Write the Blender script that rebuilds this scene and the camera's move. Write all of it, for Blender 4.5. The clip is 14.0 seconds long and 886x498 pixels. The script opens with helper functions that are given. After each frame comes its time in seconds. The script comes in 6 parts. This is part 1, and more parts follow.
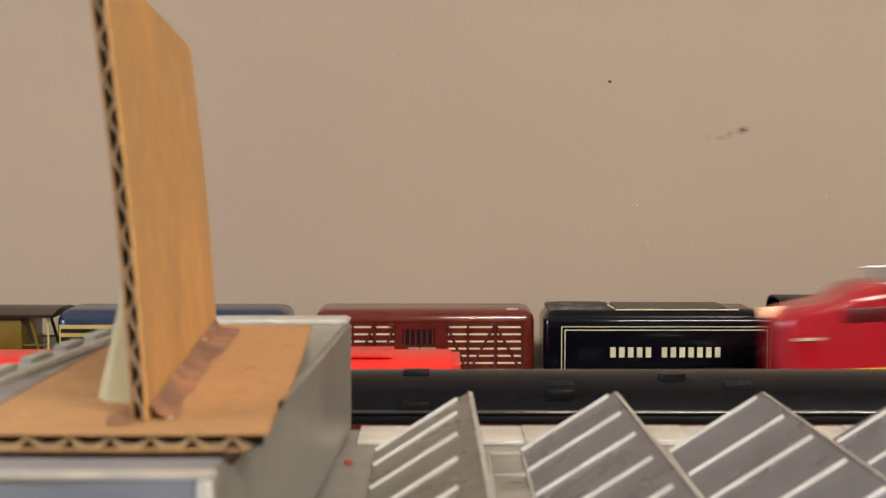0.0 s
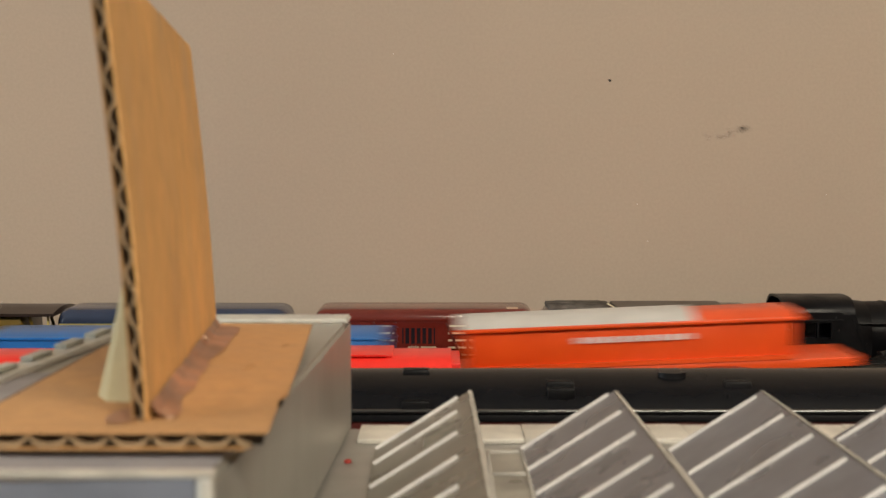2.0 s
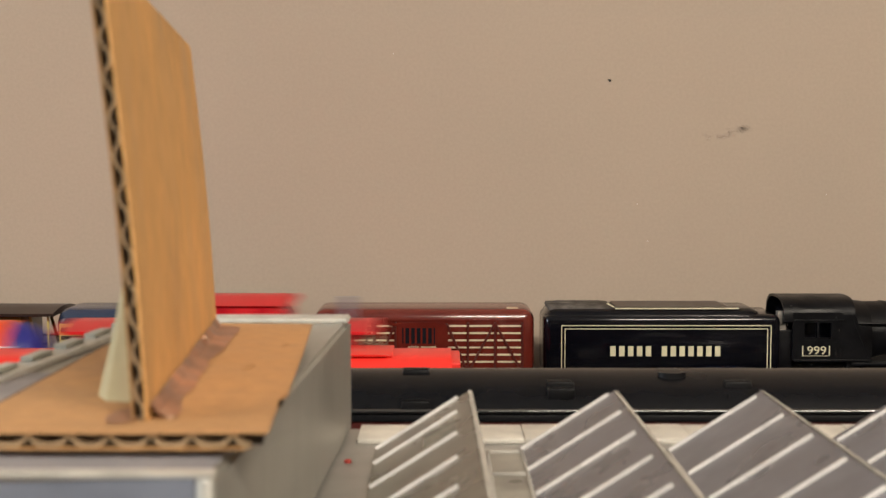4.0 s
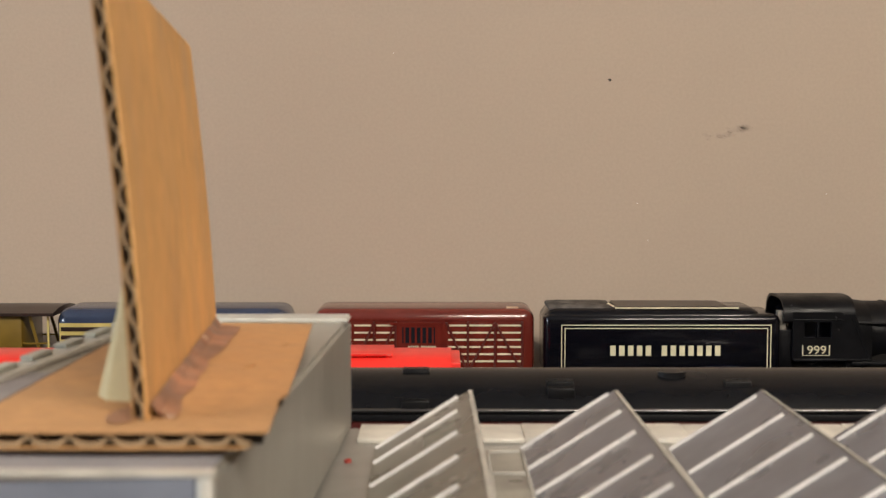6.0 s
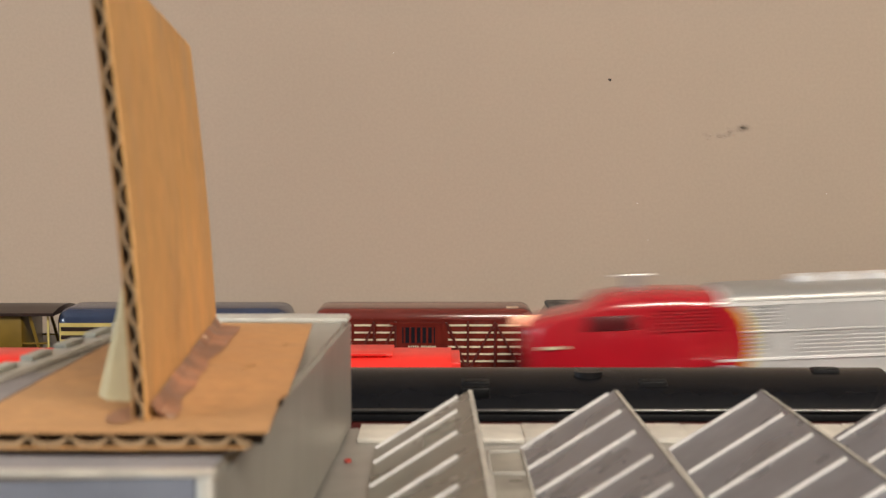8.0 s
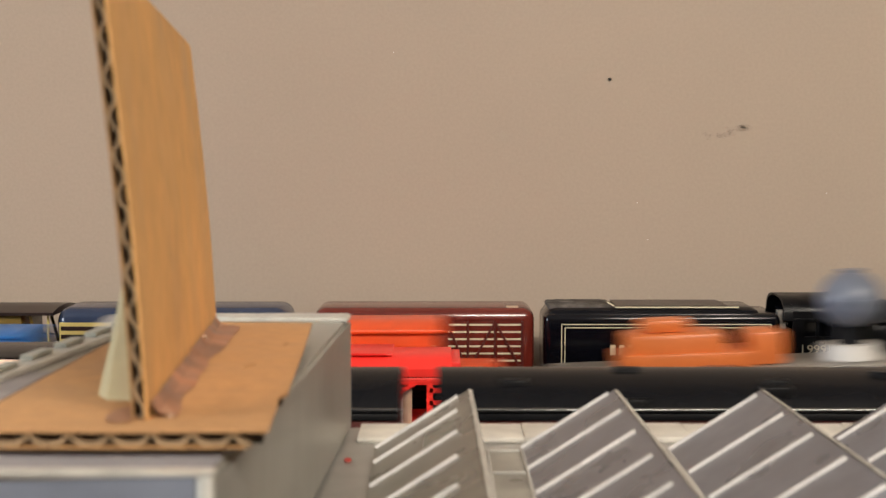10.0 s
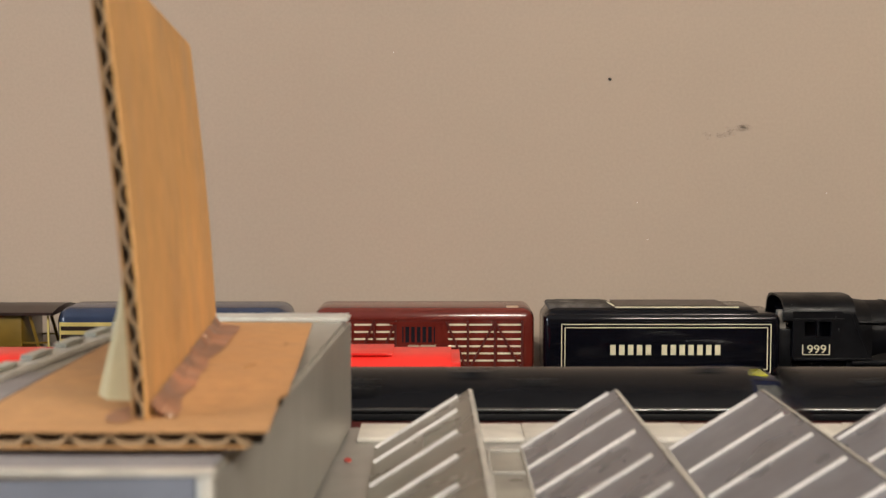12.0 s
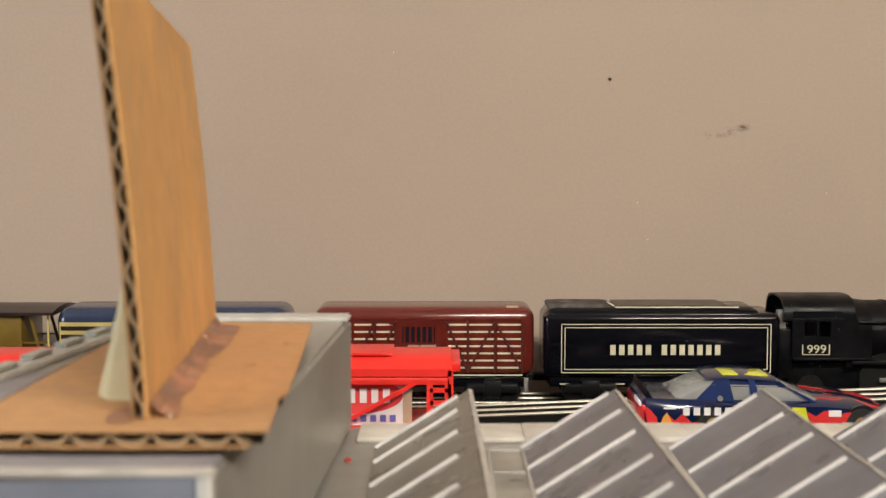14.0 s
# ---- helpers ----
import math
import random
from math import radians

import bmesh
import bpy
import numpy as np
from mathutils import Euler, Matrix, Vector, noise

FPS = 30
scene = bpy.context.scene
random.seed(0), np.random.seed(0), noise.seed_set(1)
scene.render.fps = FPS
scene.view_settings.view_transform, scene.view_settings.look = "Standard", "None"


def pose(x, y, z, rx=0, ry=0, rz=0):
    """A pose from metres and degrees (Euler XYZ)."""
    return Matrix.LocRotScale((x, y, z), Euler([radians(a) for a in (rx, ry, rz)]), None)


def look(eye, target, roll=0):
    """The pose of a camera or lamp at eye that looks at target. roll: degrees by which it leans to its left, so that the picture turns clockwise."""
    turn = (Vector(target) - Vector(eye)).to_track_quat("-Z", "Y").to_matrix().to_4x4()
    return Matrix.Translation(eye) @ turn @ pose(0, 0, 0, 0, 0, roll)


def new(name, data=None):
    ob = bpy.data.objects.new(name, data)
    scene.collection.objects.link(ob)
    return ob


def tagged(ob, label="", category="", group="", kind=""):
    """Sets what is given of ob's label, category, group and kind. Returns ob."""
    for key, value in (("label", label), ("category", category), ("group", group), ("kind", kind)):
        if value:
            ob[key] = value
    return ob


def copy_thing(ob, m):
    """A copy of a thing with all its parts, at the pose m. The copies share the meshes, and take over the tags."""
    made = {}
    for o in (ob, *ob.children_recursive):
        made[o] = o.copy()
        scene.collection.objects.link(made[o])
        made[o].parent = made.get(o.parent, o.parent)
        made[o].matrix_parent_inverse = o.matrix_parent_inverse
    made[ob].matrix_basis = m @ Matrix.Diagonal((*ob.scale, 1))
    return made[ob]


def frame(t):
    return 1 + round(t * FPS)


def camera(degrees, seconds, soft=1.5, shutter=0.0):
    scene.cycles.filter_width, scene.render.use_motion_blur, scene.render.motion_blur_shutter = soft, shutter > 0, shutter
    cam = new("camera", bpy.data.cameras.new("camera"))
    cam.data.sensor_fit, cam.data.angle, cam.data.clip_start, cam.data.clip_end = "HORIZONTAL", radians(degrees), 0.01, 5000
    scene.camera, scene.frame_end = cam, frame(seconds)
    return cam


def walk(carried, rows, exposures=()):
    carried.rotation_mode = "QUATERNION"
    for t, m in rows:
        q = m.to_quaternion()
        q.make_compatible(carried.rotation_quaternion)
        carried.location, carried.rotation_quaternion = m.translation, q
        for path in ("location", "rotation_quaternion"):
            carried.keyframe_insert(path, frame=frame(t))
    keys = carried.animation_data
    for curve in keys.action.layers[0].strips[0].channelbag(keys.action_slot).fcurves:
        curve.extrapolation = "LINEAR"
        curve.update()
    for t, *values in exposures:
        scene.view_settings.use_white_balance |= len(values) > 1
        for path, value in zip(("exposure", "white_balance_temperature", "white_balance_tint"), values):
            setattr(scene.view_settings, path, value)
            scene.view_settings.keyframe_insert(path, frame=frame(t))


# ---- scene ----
# Camera on a stand inside the loops of track; the table top is z = 0.
cam = camera(37.65, 14.0, soft=1.4, shutter=0.58)
EYE = (0.0, 0.0, 0.180)
cam.data.dof.use_dof, cam.data.dof.focus_distance, cam.data.dof.aperture_fstop = True, 0.83, 29.0
walk(cam, [(t, pose(*EYE, 90 - p)) for t, p in (
    (0.0, 4.225), (0.6, 4.225), (1.1, 4.262), (3.0, 4.275), (5.4, 4.280), (6.2, 4.300),
    (8.2, 4.302), (10.3, 4.328), (14.0, 4.330))], exposures=[(0.0, 0.0, 6450, 10), (0.9, 0.0, 6400, 10), (1.4, -0.19, 6420, 9), (2.1, -0.20, 6800, 7), (2.5, -0.03, 6650, 9), (3.2, 0.0, 6650, 9),
                                                         (6.0, 0.0, 6500, 10), (12.0, 0.0, 6450, 10), (12.6, 0.07, 6430, 10), (14.0, 0.05, 6450, 10)])

# ---- light ----
world = bpy.data.worlds.new("room_world")
scene.world = world
world.use_nodes = True
world.node_tree.nodes["Background"].inputs[0].default_value = (0.76, 0.88, 1.0, 1)
world.node_tree.nodes["Background"].inputs[1].default_value = 1.0


def area_lamp(name, eye, target, w, h, power, colour):
    d = bpy.data.lights.new(name, "AREA")
    d.shape, d.size, d.size_y, d.energy, d.color = "RECTANGLE", w, h, power, colour
    ob = new(name, d)
    ob.matrix_world = look(eye, target)
    return ob


area_lamp("ceiling_lamp_light", (0.75, -1.15, 1.58), (0.0, 0.75, 0.15), 1.15, 0.28, 69.0, (1.0, 0.90, 0.765))
# daylight in the opening of an unseen west window, assumed for the cooler left side
area_lamp("unseen_window_light", (-3.0, -0.45, 0.75), (0.0, -0.45, 0.75), 1.16, 0.96, 55.0, (0.80, 0.90, 1.0))

# ---- materials ----


def mat(name, colour, rough=0.5, metal=0.0, vary=0.12, scale=60.0, bump=0.05, stain=0.1, stain_scale=9.0,
        coat=0.0, island=0.0, spec=0.5, stretch=(1, 1, 1)):
    """Principled surface with grain, broad stains and fine relief."""
    m = bpy.data.materials.new(name)
    m.use_nodes = True
    nt = m.node_tree
    b = nt.nodes["Principled BSDF"]
    b.inputs["Roughness"].default_value = rough
    b.inputs["Metallic"].default_value = metal
    b.inputs["Coat Weight"].default_value = coat
    b.inputs["Coat Roughness"].default_value = 0.12
    b.inputs["Specular IOR Level"].default_value = spec
    tc = nt.nodes.new("ShaderNodeTexCoord")
    mp = nt.nodes.new("ShaderNodeMapping")
    mp.inputs["Scale"].default_value = stretch
    nt.links.new(tc.outputs["Object"], mp.inputs[0])

    def grain(sc, detail):
        n = nt.nodes.new("ShaderNodeTexNoise")
        n.inputs["Scale"].default_value = sc
        n.inputs["Detail"].default_value = detail
        nt.links.new(mp.outputs[0], n.inputs["Vector"])
        return n

    def spread(src, amount):
        r = nt.nodes.new("ShaderNodeMapRange")
        r.inputs[1].default_value, r.inputs[2].default_value = 0.3, 0.7
        r.inputs[3].default_value, r.inputs[4].default_value = 1 - amount, 1 + amount
        nt.links.new(src, r.inputs[0])
        return r.outputs[0]

    def times(p, q):
        k = nt.nodes.new("ShaderNodeMath")
        k.operation = "MULTIPLY"
        nt.links.new(p, k.inputs[0])
        nt.links.new(q, k.inputs[1])
        return k.outputs[0]

    fine, broad = grain(scale, 6), grain(stain_scale, 3)
    f = times(spread(fine.outputs[0], vary), spread(broad.outputs[0], stain))
    if island:
        geo = nt.nodes.new("ShaderNodeNewGeometry")
        f = times(f, spread(geo.outputs["Random Per Island"], island))
    v = nt.nodes.new("ShaderNodeVectorMath")
    v.operation = "SCALE"
    v.inputs[0].default_value = colour[:3]
    nt.links.new(f, v.inputs["Scale"])
    nt.links.new(v.outputs[0], b.inputs["Base Color"])
    rr = nt.nodes.new("ShaderNodeMath")
    rr.operation = "MULTIPLY"
    rr.inputs[1].default_value = rough
    nt.links.new(spread(broad.outputs[0], 0.25), rr.inputs[0])
    nt.links.new(rr.outputs[0], b.inputs["Roughness"])
    if bump:
        bp = nt.nodes.new("ShaderNodeBump")
        bp.inputs["Strength"].default_value = bump
        bp.inputs["Distance"].default_value = 0.0008
        nt.links.new(fine.outputs[0], bp.inputs["Height"])
        nt.links.new(bp.outputs[0], b.inputs["Normal"])
    return m


def glow(name, colour, power, base=None):
    m = mat(name, base or colour, 0.4)
    b = m.node_tree.nodes["Principled BSDF"]
    b.inputs["Emission Color"].default_value = (*colour, 1)
    b.inputs["Emission Strength"].default_value = power
    return m


def glass(name, colour, alpha, rough=0.08):
    m = mat(name, colour, rough, bump=0.0)
    m.node_tree.nodes["Principled BSDF"].inputs["Alpha"].default_value = alpha
    return m


WALL = mat("taupe_wall_paint", (0.46, 0.364, 0.282), 0.75, vary=0.03, scale=420, bump=0.10, stain=0.05, stain_scale=3.0)
CEIL = mat("ceiling_paint", (0.72, 0.69, 0.64), 0.9, vary=0.03, scale=200)
FLOOR = mat("floor_carpet", (0.20, 0.17, 0.14), 0.95, vary=0.2, scale=300, bump=0.4)
TABLE = mat("table_board", (0.018, 0.017, 0.016), 0.8, vary=0.15, scale=150, bump=0.2, spec=0.05)
CARD = mat("kraft_cardboard", (0.70, 0.385, 0.138), 0.72, vary=0.09, scale=240, bump=0.12, stain=0.12, stain_scale=34, stretch=(1, 1, 0.5))
CARD_BASE = mat("reddish_kraft_cardboard", (0.50, 0.275, 0.120), 0.75, vary=0.09, scale=240, bump=0.12, stain=0.12, stain_scale=30)
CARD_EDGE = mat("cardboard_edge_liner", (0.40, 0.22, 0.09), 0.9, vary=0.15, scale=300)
FLUTE = mat("cardboard_flute", (0.34, 0.23, 0.13), 0.9, vary=0.15, scale=300)
TINREFLECT = mat("tin_with_bluish_reflection", (0.25, 0.275, 0.34), 0.4, 0.3, vary=0.1, scale=70, stain=0.2)
CARD_SHADE = mat("cardboard_inner_shadow_gap", (0.06, 0.045, 0.035), 0.95, vary=0.2, scale=200)
GLUE = mat("dried_glue", (0.31, 0.145, 0.082), 0.45, vary=0.30, scale=150, bump=0.6, stain=0.4, stain_scale=70)
GLUE_CLEAR = mat("clear_glue_bead", (0.50, 0.34, 0.24), 0.25, vary=0.15, scale=90, bump=0.3)
FOAM = mat("pale_foam", (0.58, 0.50, 0.29), 0.7, vary=0.08, scale=160)
ALU = mat("dull_aluminium", (0.46, 0.45, 0.41), 0.42, 0.6, vary=0.04, scale=90, bump=0.05, stain=0.12, stain_scale=14, stretch=(1, 1, 0.5))
ALU_LIP = mat("worn_silver_lip", (0.74, 0.74, 0.70), 0.38, 0.6, vary=0.12, scale=150, bump=0.1)
ROOFGREY = mat("grey_roof_metal", (0.36, 0.35, 0.33), 0.4, 0.4, vary=0.10, scale=100, bump=0.08)
ROOFTOP = mat("cream_roof_edge", (0.82, 0.80, 0.74), 0.35, 0.3, vary=0.16, scale=90)
PANEL = mat("grey_skylight_plastic", (0.180, 0.182, 0.212), 0.30, 0.0, vary=0.10, scale=130, bump=0.10, stain=0.16, stain_scale=38)
PANEL_AGED = mat("yellowed_skylight_plastic", (0.205, 0.195, 0.170), 0.30, 0.0, vary=0.12, scale=120, bump=0.10, stain=0.25, stain_scale=42)
RIB = mat("skylight_rib_with_highlight", (0.82, 0.82, 0.83), 0.26, 0.1, vary=0.12, scale=120)
TRIMP = mat("clear_plastic_edge", (0.46, 0.45, 0.42), 0.25, 0.0, vary=0.12, scale=120)
HAZE = mat("clouded_plastic", (0.30, 0.285, 0.25), 0.35, vary=0.2, scale=60, bump=0.1, stain=0.35, stain_scale=45)
BLACKTIN = mat("black_lithographed_tin", (0.0035, 0.0037, 0.0062), 0.13, 0.0, vary=0.2, scale=90, bump=0.03, coat=0.12, spec=0.30)
CREAM = mat("cream_litho_ink", (0.72, 0.66, 0.46), 0.35, vary=0.08, scale=200)
MAROON = mat("maroon_lithographed_tin", (0.135, 0.018, 0.012), 0.22, vary=0.12, scale=90, bump=0.05, coat=0.5)
MAROON_D = mat("dark_maroon_ink", (0.085, 0.013, 0.010), 0.3, vary=0.12)
BROWN = mat("brown_tin_roof", (0.030, 0.018, 0.015), 0.35, vary=0.2, coat=0.1, spec=0.3)
OCHRE = mat("ochre_tin", (0.17, 0.105, 0.010), 0.4, vary=0.2, scale=60, coat=0.2)
BLUETIN = mat("slate_blue_tin", (0.028, 0.042, 0.085), 0.24, vary=0.12, coat=0.25)
YELTIN = mat("pale_yellow_tin", (0.62, 0.50, 0.17), 0.35, vary=0.1)
CASTBLACK = mat("black_die_cast", (0.0045, 0.0046, 0.0058), 0.38, vary=0.3, scale=200, bump=0.3, stain=0.3, stain_scale=60, spec=0.17)
GREYTIN = mat("worn_grey_tin", (0.30, 0.28, 0.25), 0.35, 0.3, vary=0.3, scale=150)
HATCH = mat("worn_dark_tin", (0.10, 0.088, 0.078), 0.85, 0.0, vary=0.5, scale=130, stain=0.4, stain_scale=70, spec=0.08)
TABTIN = mat("pale_grey_green_tin", (0.52, 0.54, 0.49), 0.4, 0.2, vary=0.15, scale=120)
RAIL = mat("rail_steel", (0.80, 0.77, 0.68), 0.22, 0.9, vary=0.1, scale=150)
TIE = mat("dark_tie", (0.012, 0.0115, 0.011), 0.5, vary=0.2, spec=0.15)
BED = mat("grey_roadbed", (0.016, 0.0155, 0.015), 0.85, vary=0.2, scale=300, bump=0.3, spec=0.05)
WHEEL = mat("dark_wheel_metal", (0.02, 0.019, 0.018), 0.35, 0.4)
TRUCK = mat("black_truck_plastic", (0.007, 0.007, 0.007), 0.4, spec=0.25)
ROOFBLACK = mat("satin_black_coach_roof", (0.0060, 0.0062, 0.0080), 0.25, vary=0.15, scale=110, bump=0.06, stain=0.15, spec=0.20)
DRIP = mat("glossy_black_drip_rail", (0.012, 0.012, 0.013), 0.20, vary=0.1, spec=0.9, coat=0.9)
TOPTIN = mat("grey_lilac_tin_top", (0.33, 0.315, 0.33), 0.5, 0.15, vary=0.1, scale=80, stain=0.18)
COACHRED = mat("dark_red_coach_side", (0.075, 0.012, 0.010), 0.35, vary=0.1)
VENT = mat("black_vent_and_eave_shade", (0.008, 0.008, 0.009), 0.42, spec=0.25)
LIT = glow("lit_dome_glazing", (1.0, 0.68, 0.46), 1.15, (0.30, 0.20, 0.16))
LITWARM = glow("lit_dome_interior", (0.95, 0.48, 0.28), 0.55, (0.20, 0.12, 0.09))
LITPINK = glow("lit_dome_end_glass", (0.80, 0.42, 0.36), 0.28)
REDPLASTIC = mat("bright_red_plastic", (0.90, 0.035, 0.025), 0.35, vary=0.05, scale=120)
SFRED = mat("engine_red_paint", (0.45, 0.010, 0.020), 0.25, vary=0.06, coat=0.5)
SILVER = mat("silver_engine_paint", (0.74, 0.73, 0.72), 0.30, 0.40, vary=0.05, scale=120)
SILVERROOF = mat("grey_silver_roof", (0.36, 0.35, 0.335), 0.4, 0.3, vary=0.06)
YELLOW = mat("yellow_paint", (0.85, 0.66, 0.03), 0.35, vary=0.05)
WINDARK = mat("dark_window", (0.015, 0.015, 0.02), 0.15)
WINLIT = glow("lit_cab_window", (1.0, 0.60, 0.32), 0.9)
HEADLIGHT = glow("headlight_lens", (1.0, 0.50, 0.30), 1.0)
WHITE = mat("white_roof_plastic", (0.93, 0.93, 0.92), 0.5, vary=0.03)
STEELBLUE = mat("steel_blue_plastic", (0.055, 0.13, 0.23), 0.35, vary=0.08)
GLASSGLINT = mat("painted_glass_reflection", (0.16, 0.27, 0.40), 0.3, vary=0.08)
PURPLE = mat("violet_display", (0.05, 0.045, 0.10), 0.3, vary=0.5, scale=35)
DEEPRED = mat("deep_red_print", (0.10, 0.008, 0.010), 0.45)
DULLORANGE = mat("dull_orange_print", (0.15, 0.050, 0.012), 0.5)
PINKGLOW = glow("lit_display", (1.0, 0.74, 0.74), 0.5, (0.5, 0.36, 0.36))
BOXBLUE = mat("bright_blue_boxcar_paint", (0.012, 0.145, 0.46), 0.35, vary=0.05)
PALEBLUE = mat("pale_blue_ink_and_reflection", (0.42, 0.60, 0.85), 0.4)
ORANGE = mat("orange_plastic", (0.82, 0.085, 0.012), 0.35, vary=0.05)
ORANGE2 = mat("dull_orange_plastic", (0.66, 0.17, 0.04), 0.4, vary=0.08)
GREYLID = mat("light_grey_roof", (0.60, 0.58, 0.55), 0.5)
DISH = mat("blue_grey_plastic", (0.16, 0.18, 0.23), 0.35, vary=0.1)
GREEN = mat("dark_green_plastic", (0.008, 0.115, 0.030), 0.4, vary=0.08)
PALEGREEN = mat("pale_green_plastic", (0.04, 0.17, 0.08), 0.4, vary=0.08)
TEAL = mat("teal_plastic", (0.01, 0.24, 0.16), 0.4)
AUTOBLUE = mat("metallic_blue_car_paint", (0.012, 0.070, 0.42), 0.20, 0.25, vary=0.06, coat=0.8)
TYRE = mat("black_rubber", (0.015, 0.015, 0.015), 0.7)
GOLD = mat("gold_hub", (0.45, 0.28, 0.05), 0.35, 0.5)
TANKBLUE = mat("deep_blue_plastic", (0.018, 0.022, 0.24), 0.4)
CABRED = mat("caboose_red_plastic", (0.62, 0.012, 0.018), 0.38, vary=0.05)
NAVY = mat("navy_race_car_paint", (0.004, 0.012, 0.055), 0.14, vary=0.08, coat=0.4, spec=0.4)
NAVYMATT = mat("navy_matt_paint", (0.008, 0.022, 0.095), 0.6, vary=0.1, spec=0.12)
FLAME = mat("flame_red_paint", (0.72, 0.035, 0.035), 0.22, coat=0.7)
NEON = mat("neon_yellow_paint", (0.75, 0.78, 0.03), 0.3, coat=0.5)
CLEAR = glass("race_car_glass", (0.62, 0.62, 0.58), 0.45, 0.05)
CLOUDY = glass("clouded_patch", (0.55, 0.54, 0.49), 0.25, 0.5)
PANE = glass("window_glass", (0.9, 0.95, 1.0), 0.08, 0.03)
INTERIOR = mat("pale_grey_interior", (0.42, 0.40, 0.36), 0.6)
LOGOWHITE = mat("white_print_and_highlight", (0.82, 0.80, 0.78), 0.45)
LOGORED = mat("red_print", (0.70, 0.06, 0.06), 0.45)
LAMPRED = mat("dull_red_lamp", (0.36, 0.045, 0.035), 0.5)
LOGOBLUE = mat("blue_print", (0.12, 0.14, 0.42), 0.45)
LOGOORANGE = mat("orange_print", (0.80, 0.35, 0.05), 0.45)
TANPANEL = mat("tan_panel", (0.50, 0.36, 0.25), 0.6)
BOARD = mat("grey_board", (0.25, 0.24, 0.22), 0.8)
SMUDGE = glass("smudge_on_paint", (0.22, 0.16, 0.13), 0.052, 0.8)
SPECK = mat("nail_hole", (0.03, 0.025, 0.02), 0.8)
SPECKW = mat("paint_nick", (0.75, 0.72, 0.68), 0.8)
FIXTURE = glow("lamp_diffuser", (1.0, 0.9, 0.78), 3.0)

# ---- mesh helpers ----


def box(bm, x0, x1, y0, y1, z0, z1, bevel=0.0, seg=2):
    vs = [bm.verts.new((x, y, z)) for x in (x0, x1) for y in (y0, y1) for z in (z0, z1)]
    fs = [bm.faces.new([vs[i] for i in q]) for q in ((0, 1, 3, 2), (4, 6, 7, 5), (0, 4, 5, 1), (2, 3, 7, 6), (0, 2, 6, 4), (1, 5, 7, 3))]
    if bevel:
        es = list({e for f in fs for e in f.edges})
        bmesh.ops.bevel(bm, geom=es, offset=bevel, segments=seg, profile=0.5, affect="EDGES", clamp_overlap=True)
    return bm


def extrude(bm, profile, a0, a1, axis="x", taper=None, steps=1):
    """A closed outline drawn across the axis, swept from a0 to a1; taper(u) gives scale and drop at share u."""
    rings = []
    for i in range(steps + 1):
        u = i / steps
        a = a0 + (a1 - a0) * u
        k, dz = taper(u) if taper else (1.0, 0.0)
        ring = []
        for p, q in profile:
            p, q = p * k, q + dz
            ring.append(bm.verts.new({"x": (a, p, q), "y": (p, a, q), "z": (p, q, a)}[axis]))
        rings.append(ring)
    n = len(profile)
    for r0, r1 in zip(rings, rings[1:]):
        for i in range(n):
            bm.faces.new((r0[i], r0[(i + 1) % n], r1[(i + 1) % n], r1[i]))
    bm.faces.new(rings[0][::-1])
    bm.faces.new(rings[-1])
    return bm


def cyl(bm, c, r, length, axis="z", seg=20, r2=None):
    turn = {"z": Matrix(), "x": Matrix.Rotation(radians(90), 4, "Y"), "y": Matrix.Rotation(radians(-90), 4, "X")}[axis]
    bmesh.ops.create_cone(bm, cap_ends=True, segments=seg, radius1=r, radius2=r if r2 is None else r2, depth=length,
                          matrix=Matrix.Translation(c) @ turn)
    return bm


def ball(bm, c, r, flat=1.0, seg=20):
    bmesh.ops.create_uvsphere(bm, u_segments=seg, v_segments=seg // 2, radius=r,
                              matrix=Matrix.Translation(c) @ Matrix.Diagonal((1, 1, flat, 1)))
    return bm


def slab(bm, pts, vec):
    """A flat piece drawn by its corners, given a thickness along vec."""
    a = [bm.verts.new(p) for p in pts]
    b = [bm.verts.new(Vector(p) + Vector(vec)) for p in pts]
    n = len(pts)
    for i in range(n):
        bm.faces.new((a[i], a[(i + 1) % n], b[(i + 1) % n], b[i]))
    bm.faces.new(a)
    bm.faces.new(b[::-1])
    return bm


def B():
    return bmesh.new()


def mesh_of(name, bm, material, smooth=True):
    bmesh.ops.recalc_face_normals(bm, faces=bm.faces)
    me = bpy.data.meshes.new(name)
    bm.to_mesh(me)
    bm.free()
    me.materials.append(material)
    if smooth:
        me.shade_smooth()
        me.set_sharp_from_angle(angle=radians(35))
    return me


def part(name, bm, material, parent, label="", smooth=True):
    ob = new(name, mesh_of(name, bm, material, smooth))
    ob.parent = parent
    if label:
        ob["label"] = label
    return ob


def thing(name, label, category, at=(0, 0, 0), group="", kind="", turn=0):
    ob = new(name)
    ob.empty_display_size = 0.02
    ob.matrix_world = pose(*at, 0, 0, turn)
    return tagged(ob, label, category, group, kind)


def solid(name, bm, material, label, category="", kind="", group=""):
    ob = new(name, mesh_of(name, bm, material))
    return tagged(ob, label, category, group, kind)


